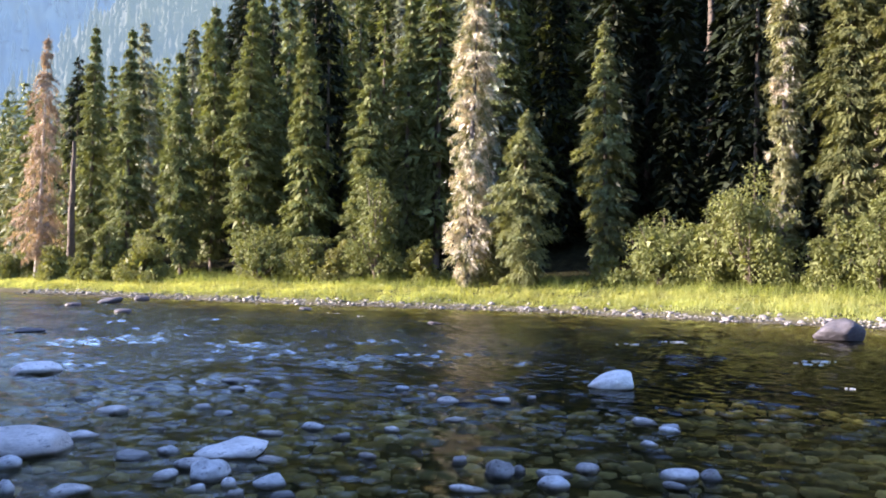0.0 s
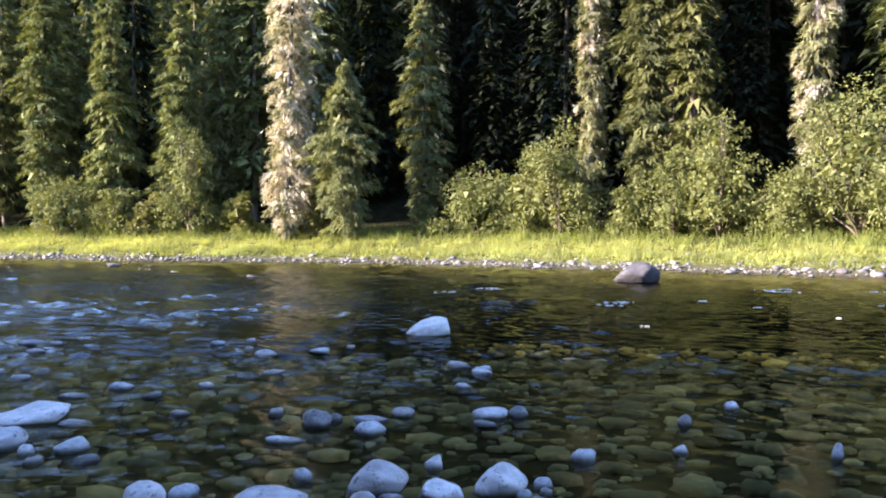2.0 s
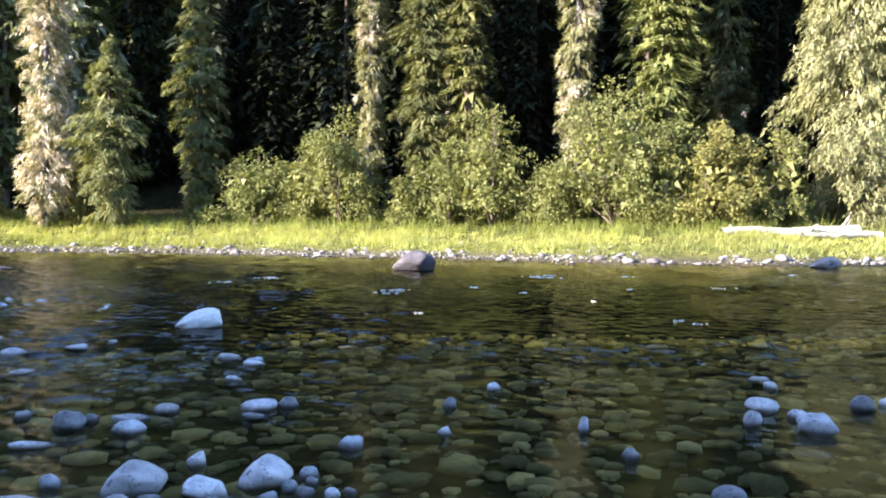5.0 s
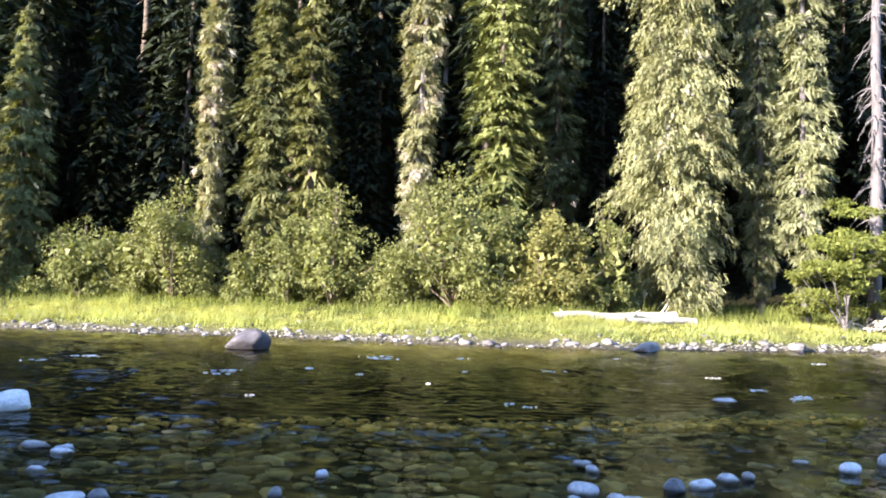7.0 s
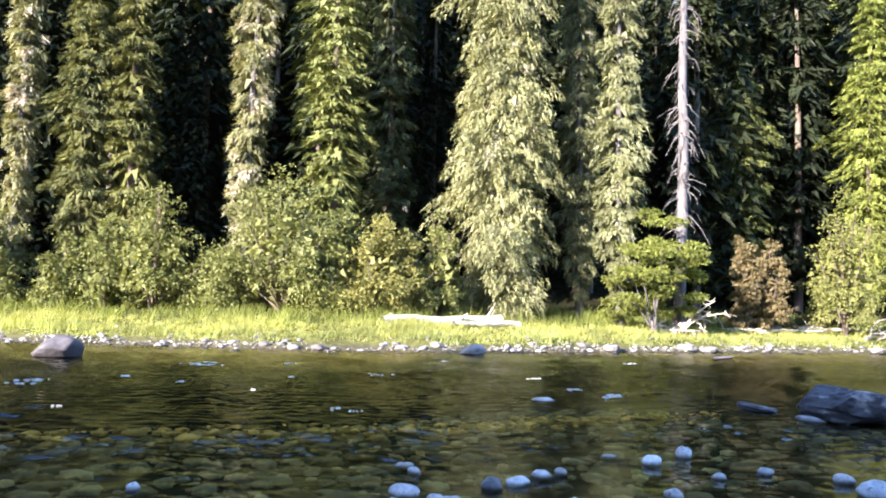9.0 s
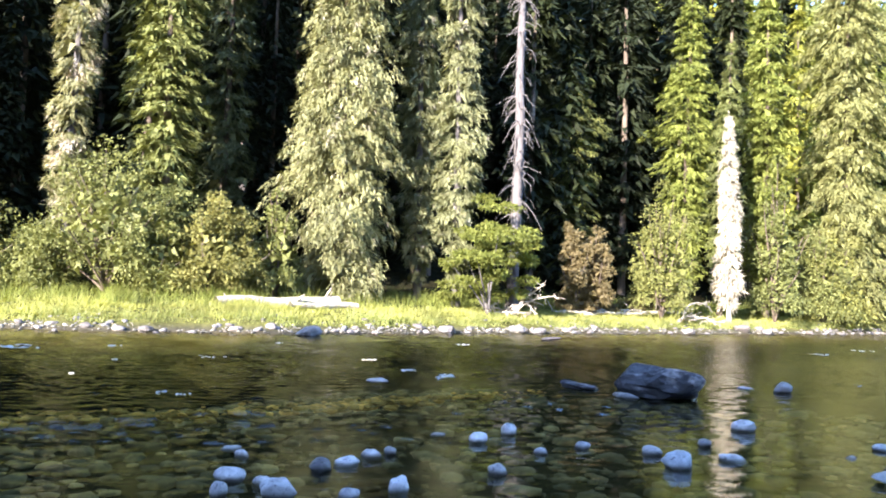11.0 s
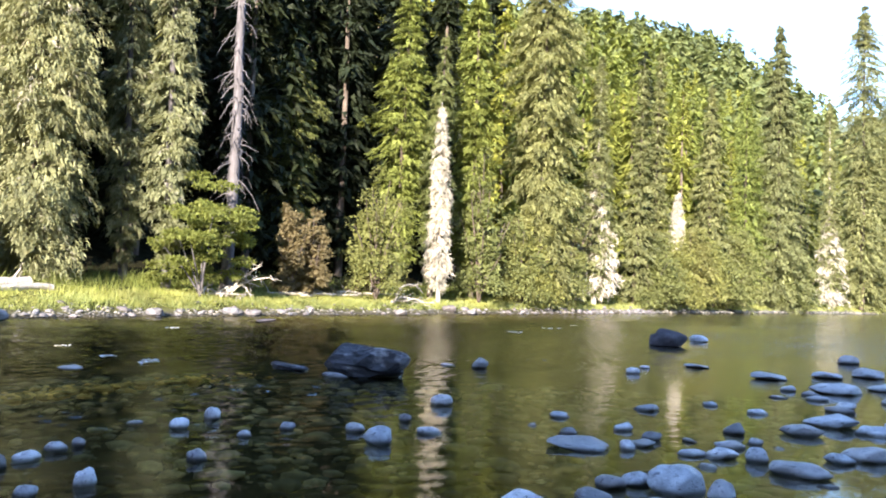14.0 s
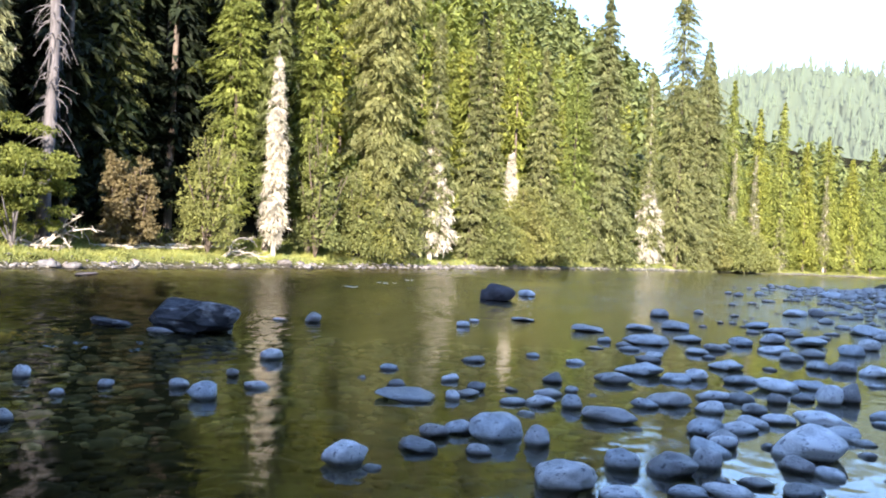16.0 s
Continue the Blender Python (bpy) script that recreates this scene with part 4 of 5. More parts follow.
wooded_hill("shaded_slope_forest", "dense conifers climbing the slope behind the first trees, shade put into their needles", shady, 76, M_SHADED, 190, 0.1, 0.085)
near_slope = [p for p in open_to_sun if math.hypot(p[0], p[1]) < 125]
grove("slope_forest", "sunlit yellow-green conifers climbing the slope", near_slope, 79, M_FIR, True)
grove("downstream_forest", "sunlit yellow-green conifers along the bank downstream", [p for p in open_to_sun if math.hypot(p[0], p[1]) >= 125], 80, M_FIR)
rng = np.random.default_rng(77)
hx, hy = rng.uniform(-330, 420, 9000), rng.uniform(-260, 420, 9000)
hs, ha = signed(hx, hy, FAR_BANK, 1.0), np.degrees(np.arctan2(hx, hy))
sel = (hs > 58) & (hs < 190) & (np.hypot(hx, hy) < 330) & ((ha > -12) | (hs < 90)) | ((hs > 25) & (hs < 260) & (ha > 99) & (ha < 128) & (np.hypot(hx, hy) < 420))
hx, hy = hx[sel][:3000], hy[sel][:3000]
# the hill downstream is wooded to its crest
ha, hr = np.radians(rng.uniform(79, 103, 1900)), np.sqrt(rng.uniform(110.0 ** 2, 430.0 ** 2, 1900))
ex, ey = hr * np.sin(ha), hr * np.cos(ha)
es = signed(ex, ey, FAR_BANK, 1.0)
hx, hy = np.concatenate([hx, ex[es > 40]]), np.concatenate([hy, ey[es > 40]])
hill = np.c_[hx, hy, height(hx, hy) - 0.4, rng.uniform(15, 26, len(hx))]
order = np.argsort(np.hypot(hx, hy))
hill = hill[order]
bearing = np.degrees(np.arctan2(hill[:, 0], hill[:, 1]))
reach = np.hypot(hill[:, 0], hill[:, 1])
picked = np.flatnonzero((bearing > 76) & (bearing < 118) & (reach < 330))[::2][:330]
grove("slope_firs", "yellow-green firs standing close on the slope downstream", hill[picked[:120]], 90, M_FIR, True)
grove("slope_spruces", "olive green conifers standing close on the slope downstream", hill[picked[120:]], 91, M_FIR)
left = np.array([p for p in rear if -33 < math.degrees(math.atan2(p[0], p[1])) <= 11])
grove("upstream_slope_spruces", "spruces climbing the slope upstream, haze put into their needles", left[::2], 92, M_MIST)
grove("upstream_slope_firs", "olive green conifers climbing the slope upstream", left[1::2] * np.array([1, 1, 1, 1.12]), 93, M_SUNFIR)
rest_of = np.ones(len(hill), bool)
rest_of[picked] = False
sunny = rest_of & (bearing > 72)
wooded_hill("upper_slope_forest", "sunlit conifers high on the slope across the river", hill[sunny][:1300], 81, M_FAR, 90, 0.15, 0.1)
misty = rest_of & (bearing > -34) & (bearing < 8) & (reach > 95)
grove("misty_hillside_forest", "conifers on the hillside upstream with a painted haze glow", hill[misty][:230], 94, M_MISTY)
far_woods("hillside_forest", "dense conifer forest on the hillside across the river", hill[rest_of & ~sunny & ~misty], 78, M_FAR, 4, 6)


# ---- distant ridges ----
def ridge(name, az0, az1, dist, peaks, seed, mat, label):
    """A far wooded ridge: a rough slope with a jagged line of treetops."""
    rng = np.random.default_rng(seed)
    n, m = 260, 22
    a = np.radians(np.linspace(az0, az1, n))
    el = np.interp(np.linspace(0, 1, n), np.linspace(0, 1, len(peaks)), peaks)
    crest = dist * np.tan(np.radians(el))
    rows = []
    for k in range(m):
        f = k / (m - 1)
        d = dist * (0.6 + 0.4 * f)
        z = crest * (f ** 0.9) + 2.0 * rng.normal(size=n) * (dist / 500.0)
        rows.append(np.c_[d * np.sin(a), d * np.cos(a), z])
    v = np.concatenate(rows)
    i, j = np.meshgrid(np.arange(m - 1), np.arange(n - 1), indexing="ij")
    f = np.stack([i * n + j, i * n + j + 1, (i + 1) * n + j + 1, (i + 1) * n + j], -1).reshape(-1, 4)
    ob = new(name, mesh_of(name, v, f[:, ::-1], mat, True))
    tagged(ob, label, "mountain", kind="structure")
    k = rng.integers(0, len(v), 2600)
    t = rng.uniform(0, 1, 2600)[:, None]
    p = v[k] * t + v[np.minimum(k + 1, len(v) - 1)] * (1 - t)
    ok = np.linalg.norm(v[k] - v[np.minimum(k + 1, len(v) - 1)], axis=1) < 0.1 * dist
    return p[ok]


# these slopes glow a little: the haze over them is put into the material
M_SLOPE = haze_material("slope_haze_glow", (0.01, 0.014, 0.01), (0.28, 0.44, 0.54), (0.42, 0.58, 0.56), 0.17)
M_RIDGE = haze_material("ridge_haze_glow", (0.06, 0.085, 0.05), (0.42, 0.46, 0.42), (0.54, 0.56, 0.43), 0.13)
M_HAZE = haze_material("far_slope_haze_glow", (0.10, 0.14, 0.13), (0.30, 0.48, 0.75), (0.42, 0.60, 0.72), 0.12)
p = ridge("backdrop_ridge_right", 98, 140, 1500.0, [9.0, 10.5, 12.0, 12.5, 11.8, 10.9, 10.7, 11.3, 10.0, 8.0], 31, M_RIDGE, "wooded mountain ridge far downstream with a painted haze glow")
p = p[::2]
far_woods("ridge_forest", "sparse conifers on the distant ridge with a painted haze glow", np.c_[p - np.array([0, 0, 2.0]), 14 + 16 * np.random.default_rng(3).uniform(0, 1, len(p))], 32, M_RIDGE, 2, 5)
p = ridge("backdrop_ridge_left", -80, -4, 900.0, [12, 15, 17, 19, 21, 22, 22, 20], 33, M_HAZE, "mountain slope far upstream with a painted blue haze glow")
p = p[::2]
far_woods("upstream_forest", "conifers on the slope upstream with a painted blue haze glow", np.c_[p - np.array([0, 0, 2.0]), 14 + 16 * np.random.default_rng(4).uniform(0, 1, len(p))], 34, M_HAZE, 2, 5)
p = ridge("backdrop_spur_left", -34, -6, 420.0, [4, 6, 9.5, 14, 17.5, 20, 21.5, 22, 22], 35, M_SLOPE, "wooded spur upstream with a painted pale haze glow")
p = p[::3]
far_woods("spur_forest", "conifers on the spur upstream with a painted pale haze glow", np.c_[p - np.array([0, 0, 1.5]), 9 + 8 * np.random.default_rng(6).uniform(0, 1, len(p))], 36, M_SLOPE, 3, 5)


# ---- stones ----
def stone_mesh(name, mat, seed, rough=0.10, detail=3, flat=1.0, facets=0.0, planes=6, cut=0.36, worn=0.75):
    """A water-worn stone of unit width, lumpy and a little flattened below."""
    rng = random.Random(seed)
    bm = bmesh.new()
    bmesh.ops.create_icosphere(bm, subdivisions=detail, radius=0.5)
    off = Vector((rng.uniform(-50, 50), rng.uniform(-50, 50), rng.uniform(-50, 50)))
    cuts = []
    for c in range(planes):
        n = Vector((rng.gauss(0, 1), rng.gauss(0, 1), rng.gauss(0, 0.8))).normalized()
        cuts.append((n, cut * rng.uniform(0.85, 1.25)))
    if facets:
        cuts.append((Vector((0.1, 0.04, 1.0)).normalized(), 0.40))
    for v in bm.verts:
        d = v.co.normalized()
        k = 1.0 + rough * 2.0 * noise.noise(d * 1.1 + off) + rough * noise.noise(d * 2.3 + off * 2)
        if facets:
            c = noise.cell(d * 2.2 + off)
            k += facets * (c - 0.5) + facets * 0.9 * noise.noise(d * 5.0 + off) + facets * 0.6 * noise.noise(d * 11.0 + off)
        if facets:
            k *= 0.86 * (abs(d.x) ** 4 + abs(d.y) ** 4 + abs(d.z) ** 4) ** -0.25
        v.co = d * 0.5 * k
        for n, o in cuts:
            over = v.co.dot(n) - o
            if over > 0:
                v.co -= n * over * worn
        e = v.co.z
        v.co.z = e * (0.9 if e > 0 else 0.8) * flat
    me = bpy.data.meshes.new(name)
    for f in bm.faces:
        f.smooth = not facets
    bm.to_mesh(me)
    bm.free()
    me.materials.append(mat)
    return me


PEBBLES = [stone_mesh("river_stone", M_STONE, 40 + k, 0.12 + 0.02 * (k % 4), 3) for k in range(12)]
STONES = []
STONES += [(-10.51, 21.20, 0.24, 0.06), (-2.83, 5.82, 0.11, 0.10), (-3.20, 6.61, 0.25, 0.10), (-3.38, 7.23, 0.99, 0.26), (-9.95, 21.48, 0.70, 0.14), (-5.85, 12.76, 0.78, 0.22), (-16.16, 38.93, 0.78, 0.19), (-2.42, 5.88, 0.34, 0.07), (-3.17, 7.87, 0.34, 0.07), (-34.61, 86.63, 1.85, 0.85), (-16.19, 43.58, 1.23, 0.36), (-3.42, 9.35, 0.40, 0.08), (-11.84, 33.08, 0.74, 0.18), (-2.42, 7.06, 0.35, 0.07), (-3.67, 10.86, 0.27, 0.05), (-16.46, 49.04, 0.96, 0.33), (-2.62, 8.37, 0.18, 0.03), (-1.95, 6.39, 0.20, 0.06), (-2.18, 7.29, 0.23, 0.05), (-1.85, 6.71, 0.26, 0.10), (-1.62, 6.03, 0.17, 0.04), (-2.56, 9.76, 0.26, 0.05)]
STONES += [(-1.63, 6.38, 0.35, 0.16), (-2.22, 9.31, 0.24, 0.04), (-1.41, 6.13, 0.12, 0.06), (-2.74, 12.14, 0.41, 0.07), (-2.52, 11.28, 0.27, 0.07), (-1.31, 5.88, 0.14, 0.04), (-1.61, 7.24, 0.64, 0.15), (-2.12, 9.86, 0.13, 0.03), (-2.42, 12.00, 0.20, 0.05), (-1.51, 8.18, 0.25, 0.04), (-1.13, 6.18, 0.25, 0.08), (-1.27, 7.04, 0.28, 0.04), (-0.98, 5.86, 0.18, 0.04), (-5.70, 39.06, 0.65, 0.18), (-1.08, 8.00, 0.16, 0.02), (-1.13, 8.48, 0.23, 0.07), (-0.51, 4.84, 0.27, 0.17), (-0.81, 8.05, 0.19, 0.04), (-0.50, 7.19, 0.16, 0.05), (-0.32, 4.95, 0.19, 0.08), (-0.35, 8.48, 0.19, 0.04), (-0.37, 11.54, 0.19, 0.06)]
STONES += [(-0.05, 4.55, 0.19, 0.05), (0.04, 10.96, 0.15, 0.05), (0.06, 11.84, 0.17, 0.04), (0.18, 28.78, 0.57, 0.09), (0.22, 10.41, 0.29, 0.09), (0.28, 9.16, 0.28, 0.04), (0.17, 4.69, 0.43, 0.10), (0.26, 7.04, 0.14, 0.05), (0.31, 6.13, 0.29, 0.05), (0.27, 4.37, 0.15, 0.04), (0.37, 5.13, 0.14, 0.07), (0.54, 6.55, 0.21, 0.13), (0.90, 10.60, 0.27, 0.08), (0.71, 6.69, 0.13, 0.06), (0.51, 4.60, 0.13, 0.03), (1.31, 10.88, 0.13, 0.04), (0.63, 4.39, 0.19, 0.12), (0.92, 6.22, 0.23, 0.09), (0.98, 6.65, 0.34, 0.05), (0.78, 4.80, 0.42, 0.19), (0.82, 4.66, 0.14, 0.04), (1.26, 6.79, 0.19, 0.08)]
STONES += [(0.87, 4.23, 0.45, 0.07), (2.59, 12.07, 0.68, 0.24), (1.18, 5.20, 0.12, 0.09), (1.10, 4.63, 0.31, 0.12), (2.32, 9.26, 0.24, 0.04), (1.09, 4.32, 0.15, 0.07), (2.32, 9.17, 0.28, 0.05), (2.04, 7.87, 0.16, 0.05), (2.44, 8.67, 0.25, 0.05), (2.48, 8.79, 0.23, 0.05), (1.83, 6.28, 0.19, 0.05), (1.93, 6.60, 0.30, 0.11), (1.30, 4.23, 0.16, 0.05), (1.47, 4.65, 0.34, 0.17), (1.39, 4.38, 0.13, 0.05), (2.17, 6.55, 0.19, 0.08), (1.55, 4.50, 0.11, 0.05), (1.60, 4.39, 0.12, 0.04), (1.73, 4.70, 0.13, 0.05), (1.69, 4.53, 0.08, 0.05), (1.71, 4.26, 0.10, 0.06), (2.18, 5.19, 0.17, 0.07)]
STONES += [(1.83, 4.29, 0.08, 0.04), (1.74, 3.96, 0.15, 0.07), (11.45, 23.58, 1.54, 0.54), (2.05, 3.73, 0.22, 0.06), (2.90, 5.24, 0.11, 0.05), (3.33, 5.97, 0.13, 0.08), (4.03, 6.46, 0.13, 0.06), (2.34, 3.64, 0.15, 0.07), (3.82, 4.85, 0.08, 0.10), (3.67, 4.15, 0.11, 0.07), (3.58, 3.24, 0.23, 0.10), (6.56, 5.76, 0.23, 0.03), (5.06, 4.44, 0.13, 0.13), (5.54, 4.81, 0.27, 0.15), (6.34, 5.41, 0.16, 0.06), (5.55, 4.47, 0.14, 0.07), (5.35, 4.11, 0.31, 0.16), (6.30, 4.46, 0.22, 0.11), (6.65, 4.43, 0.25, 0.07), (5.63, 3.66, 0.17, 0.07), (13.09, 8.48, 0.39, 0.09), (7.08, 4.46, 0.19, 0.08)]
STONES += [(7.38, 4.44, 0.16, 0.07), (6.03, 3.47, 0.18, 0.11), (8.66, 4.64, 0.18, 0.04), (8.58, 4.10, 0.20, 0.12), (7.18, 3.16, 0.21, 0.09), (9.24, 4.05, 0.17, 0.13), (32.82, 13.47, 0.88, 0.17), (8.37, 3.27, 0.17, 0.06), (14.94, 5.36, 0.77, 0.12), (8.96, 3.04, 0.17, 0.07), (14.09, 4.22, 0.43, 0.11), (14.66, 3.82, 1.51, 0.54), (9.14, 2.35, 0.25, 0.09), (8.59, 1.92, 0.32, 0.20), (10.04, 2.01, 0.15, 0.09), (17.50, 2.95, 0.35, 0.06), (11.62, 1.91, 0.35, 0.16), (17.38, 2.25, 0.40, 0.22), (6.36, 0.28, 0.33, 0.18), (11.20, 0.30, 0.29, 0.08), (9.87, 0.13, 0.22, 0.07), (6.22, 0.07, 0.14, 0.03)]
STONES += [(9.12, -0.05, 0.63, 0.12), (6.87, -0.22, 0.34, 0.11), (18.03, -0.74, 0.35, 0.14), (10.45, -0.47, 0.27, 0.08), (7.38, -0.35, 0.25, 0.11), (19.47, -1.03, 0.23, 0.07), (9.17, -0.51, 0.19, 0.09), (12.43, -0.83, 0.39, 0.09), (9.50, -0.65, 0.31, 0.07), (28.63, -2.06, 1.27, 0.54), (7.56, -0.55, 0.27, 0.12), (9.89, -0.77, 0.22, 0.08), (6.84, -0.69, 0.22, 0.06), (32.62, -3.40, 0.69, 0.29), (20.42, -2.23, 0.60, 0.09), (7.47, -0.88, 0.50, 0.24), (9.94, -1.18, 0.16, 0.04), (9.10, -1.11, 0.29, 0.09), (13.32, -1.76, 0.26, 0.07), (9.11, -1.42, 0.36, 0.10), (10.71, -1.73, 0.25, 0.12), (7.21, -1.18, 0.23, 0.15)]
STONES += [(18.39, -3.42, 0.75, 0.15), (10.05, -1.87, 0.16, 0.06), (9.02, -1.72, 0.24, 0.12), (14.92, -2.99, 0.30, 0.05), (6.00, -1.21, 0.50, 0.20), (16.15, -3.35, 0.30, 0.10), (10.99, -2.53, 0.47, 0.14), (8.50, -1.99, 0.53, 0.14), (19.32, -4.74, 0.64, 0.15), (16.24, -4.21, 0.92, 0.21), (11.85, -3.08, 0.63, 0.18), (24.29, -6.37, 0.59, 0.27), (6.60, -1.73, 0.31, 0.16), (13.87, -3.73, 0.30, 0.12), (5.78, -1.56, 0.30, 0.09), (9.26, -2.53, 0.28, 0.11), (19.94, -5.70, 0.67, 0.23), (9.57, -2.87, 0.54, 0.15), (17.05, -5.17, 0.52, 0.15), (14.80, -4.67, 0.45, 0.13), (11.62, -3.73, 0.35, 0.16), (6.49, -2.10, 0.41, 0.16)]
STONES += [(15.51, -5.21, 0.40, 0.14), (5.93, -2.04, 0.30, 0.08), (7.98, -2.77, 0.35, 0.17), (9.16, -3.20, 0.34, 0.14), (12.85, -4.56, 0.48, 0.16), (6.70, -2.41, 0.23, 0.15), (16.71, -6.07, 0.52, 0.19), (7.66, -2.83, 0.31, 0.11), (7.46, -2.78, 0.25, 0.11), (11.43, -4.27, 0.47, 0.12), (21.76, -8.23, 0.60, 0.17), (9.95, -3.78, 0.37, 0.12), (5.98, -2.34, 0.33, 0.08), (8.50, -3.38, 0.38, 0.11), (15.64, -6.27, 0.65, 0.13), (17.55, -7.04, 0.55, 0.21), (20.37, -8.30, 0.85, 0.15), (6.27, -2.62, 0.24, 0.05), (27.59, -11.55, 0.78, 0.26), (10.97, -4.60, 0.61, 0.17), (9.91, -4.17, 0.22, 0.12), (8.71, -3.69, 0.39, 0.11)]
STONES += [(14.36, -6.09, 0.45, 0.17), (17.48, -7.74, 0.80, 0.18), (28.15, -12.49, 0.60, 0.31), (10.22, -4.59, 0.29, 0.09), (13.34, -6.10, 0.38, 0.16), (47.67, -21.80, 1.37, 0.40), (11.22, -5.14, 0.47, 0.12), (6.77, -3.11, 0.31, 0.13), (6.06, -2.84, 0.32, 0.09), (7.23, -3.42, 0.65, 0.27), (8.67, -4.12, 0.52, 0.16), (10.05, -4.80, 0.29, 0.31), (13.15, -6.41, 0.42, 0.19), (15.78, -7.80, 0.51, 0.24), (10.25, -5.12, 0.28, 0.28), (20.81, -10.57, 1.05, 0.28), (17.01, -8.66, 0.49, 0.24), (12.80, -6.71, 0.46, 0.17)]
DARK = [(x, y) for x, y, w, h in STONES if abs(x - 14.4) < 1.2 and 4.6 < y < 6.0 and w > 0.6]
BOULDERS = {(14.66, 3.82): ("dark_boulder", M_BOULDER), (11.45, 23.58): ("dark_boulder", M_DARK), (28.63, -2.06): ("dark_boulder", M_DARK), (2.59, 12.07): ("white_boulder", M_WHITE)}
for spot in DARK:
    BOULDERS[spot] = ("dark_boulder", M_BOULDER)
FAR_STONES = [stone_mesh("dark_stone", M_DARK, 190 + k, 0.15, 3) for k in range(3)]
LARGE = [stone_mesh("large_stone", M_STONE, 90 + k, 0.12 + 0.02 * (k % 3), 4) for k in range(8)]
for k, (x, y, w, h) in enumerate(STONES):
    h = h * (0.88 if w > 0.25 and (x, y) not in BOULDERS else 1.12)
    sunk = 0.45 * h + 0.03
    tall = h + sunk
    deep = w * rg.uniform(0.6, 0.95)
    face = -math.degrees(math.atan2(x, y))
    if (x, y) in BOULDERS:
        nm, mt = BOULDERS[(x, y)]
        me = stone_mesh(nm, mt, 70 + k, 0.10 if nm == "white_boulder" else 0.15, 4, 1.0, 0.0 if nm == "white_boulder" else 0.07, 4 if nm == "white_boulder" else 8, 0.44, 0.85)
        if nm == "white_boulder":
            for v in me.vertices:
                v.co.x = min(v.co.x, 0.43)
                if v.co.z > 0:
                    v.co.z *= 0.70 + 0.28 * (v.co.x + 0.5)
        if mt is M_DARK:
            me = stone_mesh(nm, mt, 75 + k, 0.16, 3, 1.0, 0.0, 10, 0.34, 0.92)
        ob = new("boulder", me)
        tagged(ob, "smooth pale boulder standing out of the stream" if nm == "white_boulder" else "rough dark grey boulder standing in the river", "boulder", "boulders in the river")
    elif math.hypot(x, y) > 20.0 and y > 5.0:
        ob = new("river_stone", FAR_STONES[k % 3])
        tagged(ob, "dark wet stone standing in the stream", "stone", "stones in the shallows")
    else:
        ob = new("river_stone", LARGE[k % 8] if w > 0.3 else PEBBLES[k % len(PEBBLES)])
        tagged(ob, "rounded grey river stone, wet at the waterline" if w < 0.4 else "large smooth grey river stone in shallow water", "stone", "stones in the shallows")
    ob.matrix_world = pose(x, y, h - tall * 0.46, rg.uniform(-6, 6), -13 if (x, y) == (2.59, 12.07) else rg.uniform(-8, 8), face + (0 if (x, y) in BOULDERS else rg.uniform(-25, 25))) @ Matrix.Diagonal((w, deep, tall, 1.0))

# the stony bar downstream: many more stones of the same kind
def heap(name, mat, spots, seed, label, kind_of, detail=1, tops=False):
    """Many stones joined into one mesh: x, y, z, width, depth, height."""
    rng = np.random.default_rng(seed)
    shapes = []
    for k in range(6):
        me = stone_mesh("shape", mat, seed + k, 0.15, detail)
        v = np.array([tuple(p.co) for p in me.vertices])
        f = np.array([tuple(p.vertices) for p in me.polygons])
        if tops:
            f = f[v[f][:, :, 2].mean(1) > -0.1]
        shapes.append((v, f))
        bpy.data.meshes.remove(me)
    pieces = []
    for x, y, z, a, b, c in spots:
        v, f = shapes[rng.integers(0, 6)]
        t = rng.uniform(0, 6.283)
        w = v * np.array([a, b, c])
        ct, st = math.cos(t), math.sin(t)
        pieces.append((np.c_[w[:, 0] * ct - w[:, 1] * st + x, w[:, 0] * st + w[:, 1] * ct + y, w[:, 2] + z], f))
    ob = new(name, mesh_of(name, *join(pieces), mat, True))
    return tagged(ob, label, kind_of, kind="stuff")


# the stony bar downstream: many more stones of the same kind
bar = []
for k in range(5000):
    x, y = rg.uniform(6.0, 70.0), rg.uniform(-34.0, 2.0)
    q = float(signed(np.array([x]), np.array([y]), NEAR_BANK, -1.0)[0])
    if q < -7.5 or q > 3.5 or rg.random() > math.exp((q + 1.0) * 0.42) or math.hypot(x, y) < 5.5:
        continue
    if any(abs(x - a) < 0.5 * w and abs(y - c) < 0.5 * w for a, c, w, h in STONES):
        continue
    w = rg.choice((0.13, 0.18, 0.22, 0.28, 0.42)) * rg.uniform(0.8, 1.2) * (1 + math.hypot(x, y) / 60)
    bar.append((math.hypot(x, y), x, y, w))
bar.sort()
for k, (d, x, y, w) in enumerate(bar[:75]):
    z = max(-0.02, ground_at(x, y))
    ob = new("cobble", PEBBLES[k % len(PEBBLES)])
    ob.matrix_world = pose(x, y, z + w * 0.06, rg.uniform(-10, 10), rg.uniform(-10, 10), rg.uniform(0, 360)) @ Matrix.Diagonal((w, w * 0.7, w * 0.45, 1.0))
    tagged(ob, "rounded grey cobble on the stony bar", "stone", "cobbles on the bar")
heap("bar_cobbles", M_STONE, [(x, y, max(-0.02, ground_at(x, y)) + w * 0.06, w, w * 0.7, w * 0.45) for d, x, y, w in bar[75:900]], 140, "grey cobbles of the stony bar downstream", "cobbles")

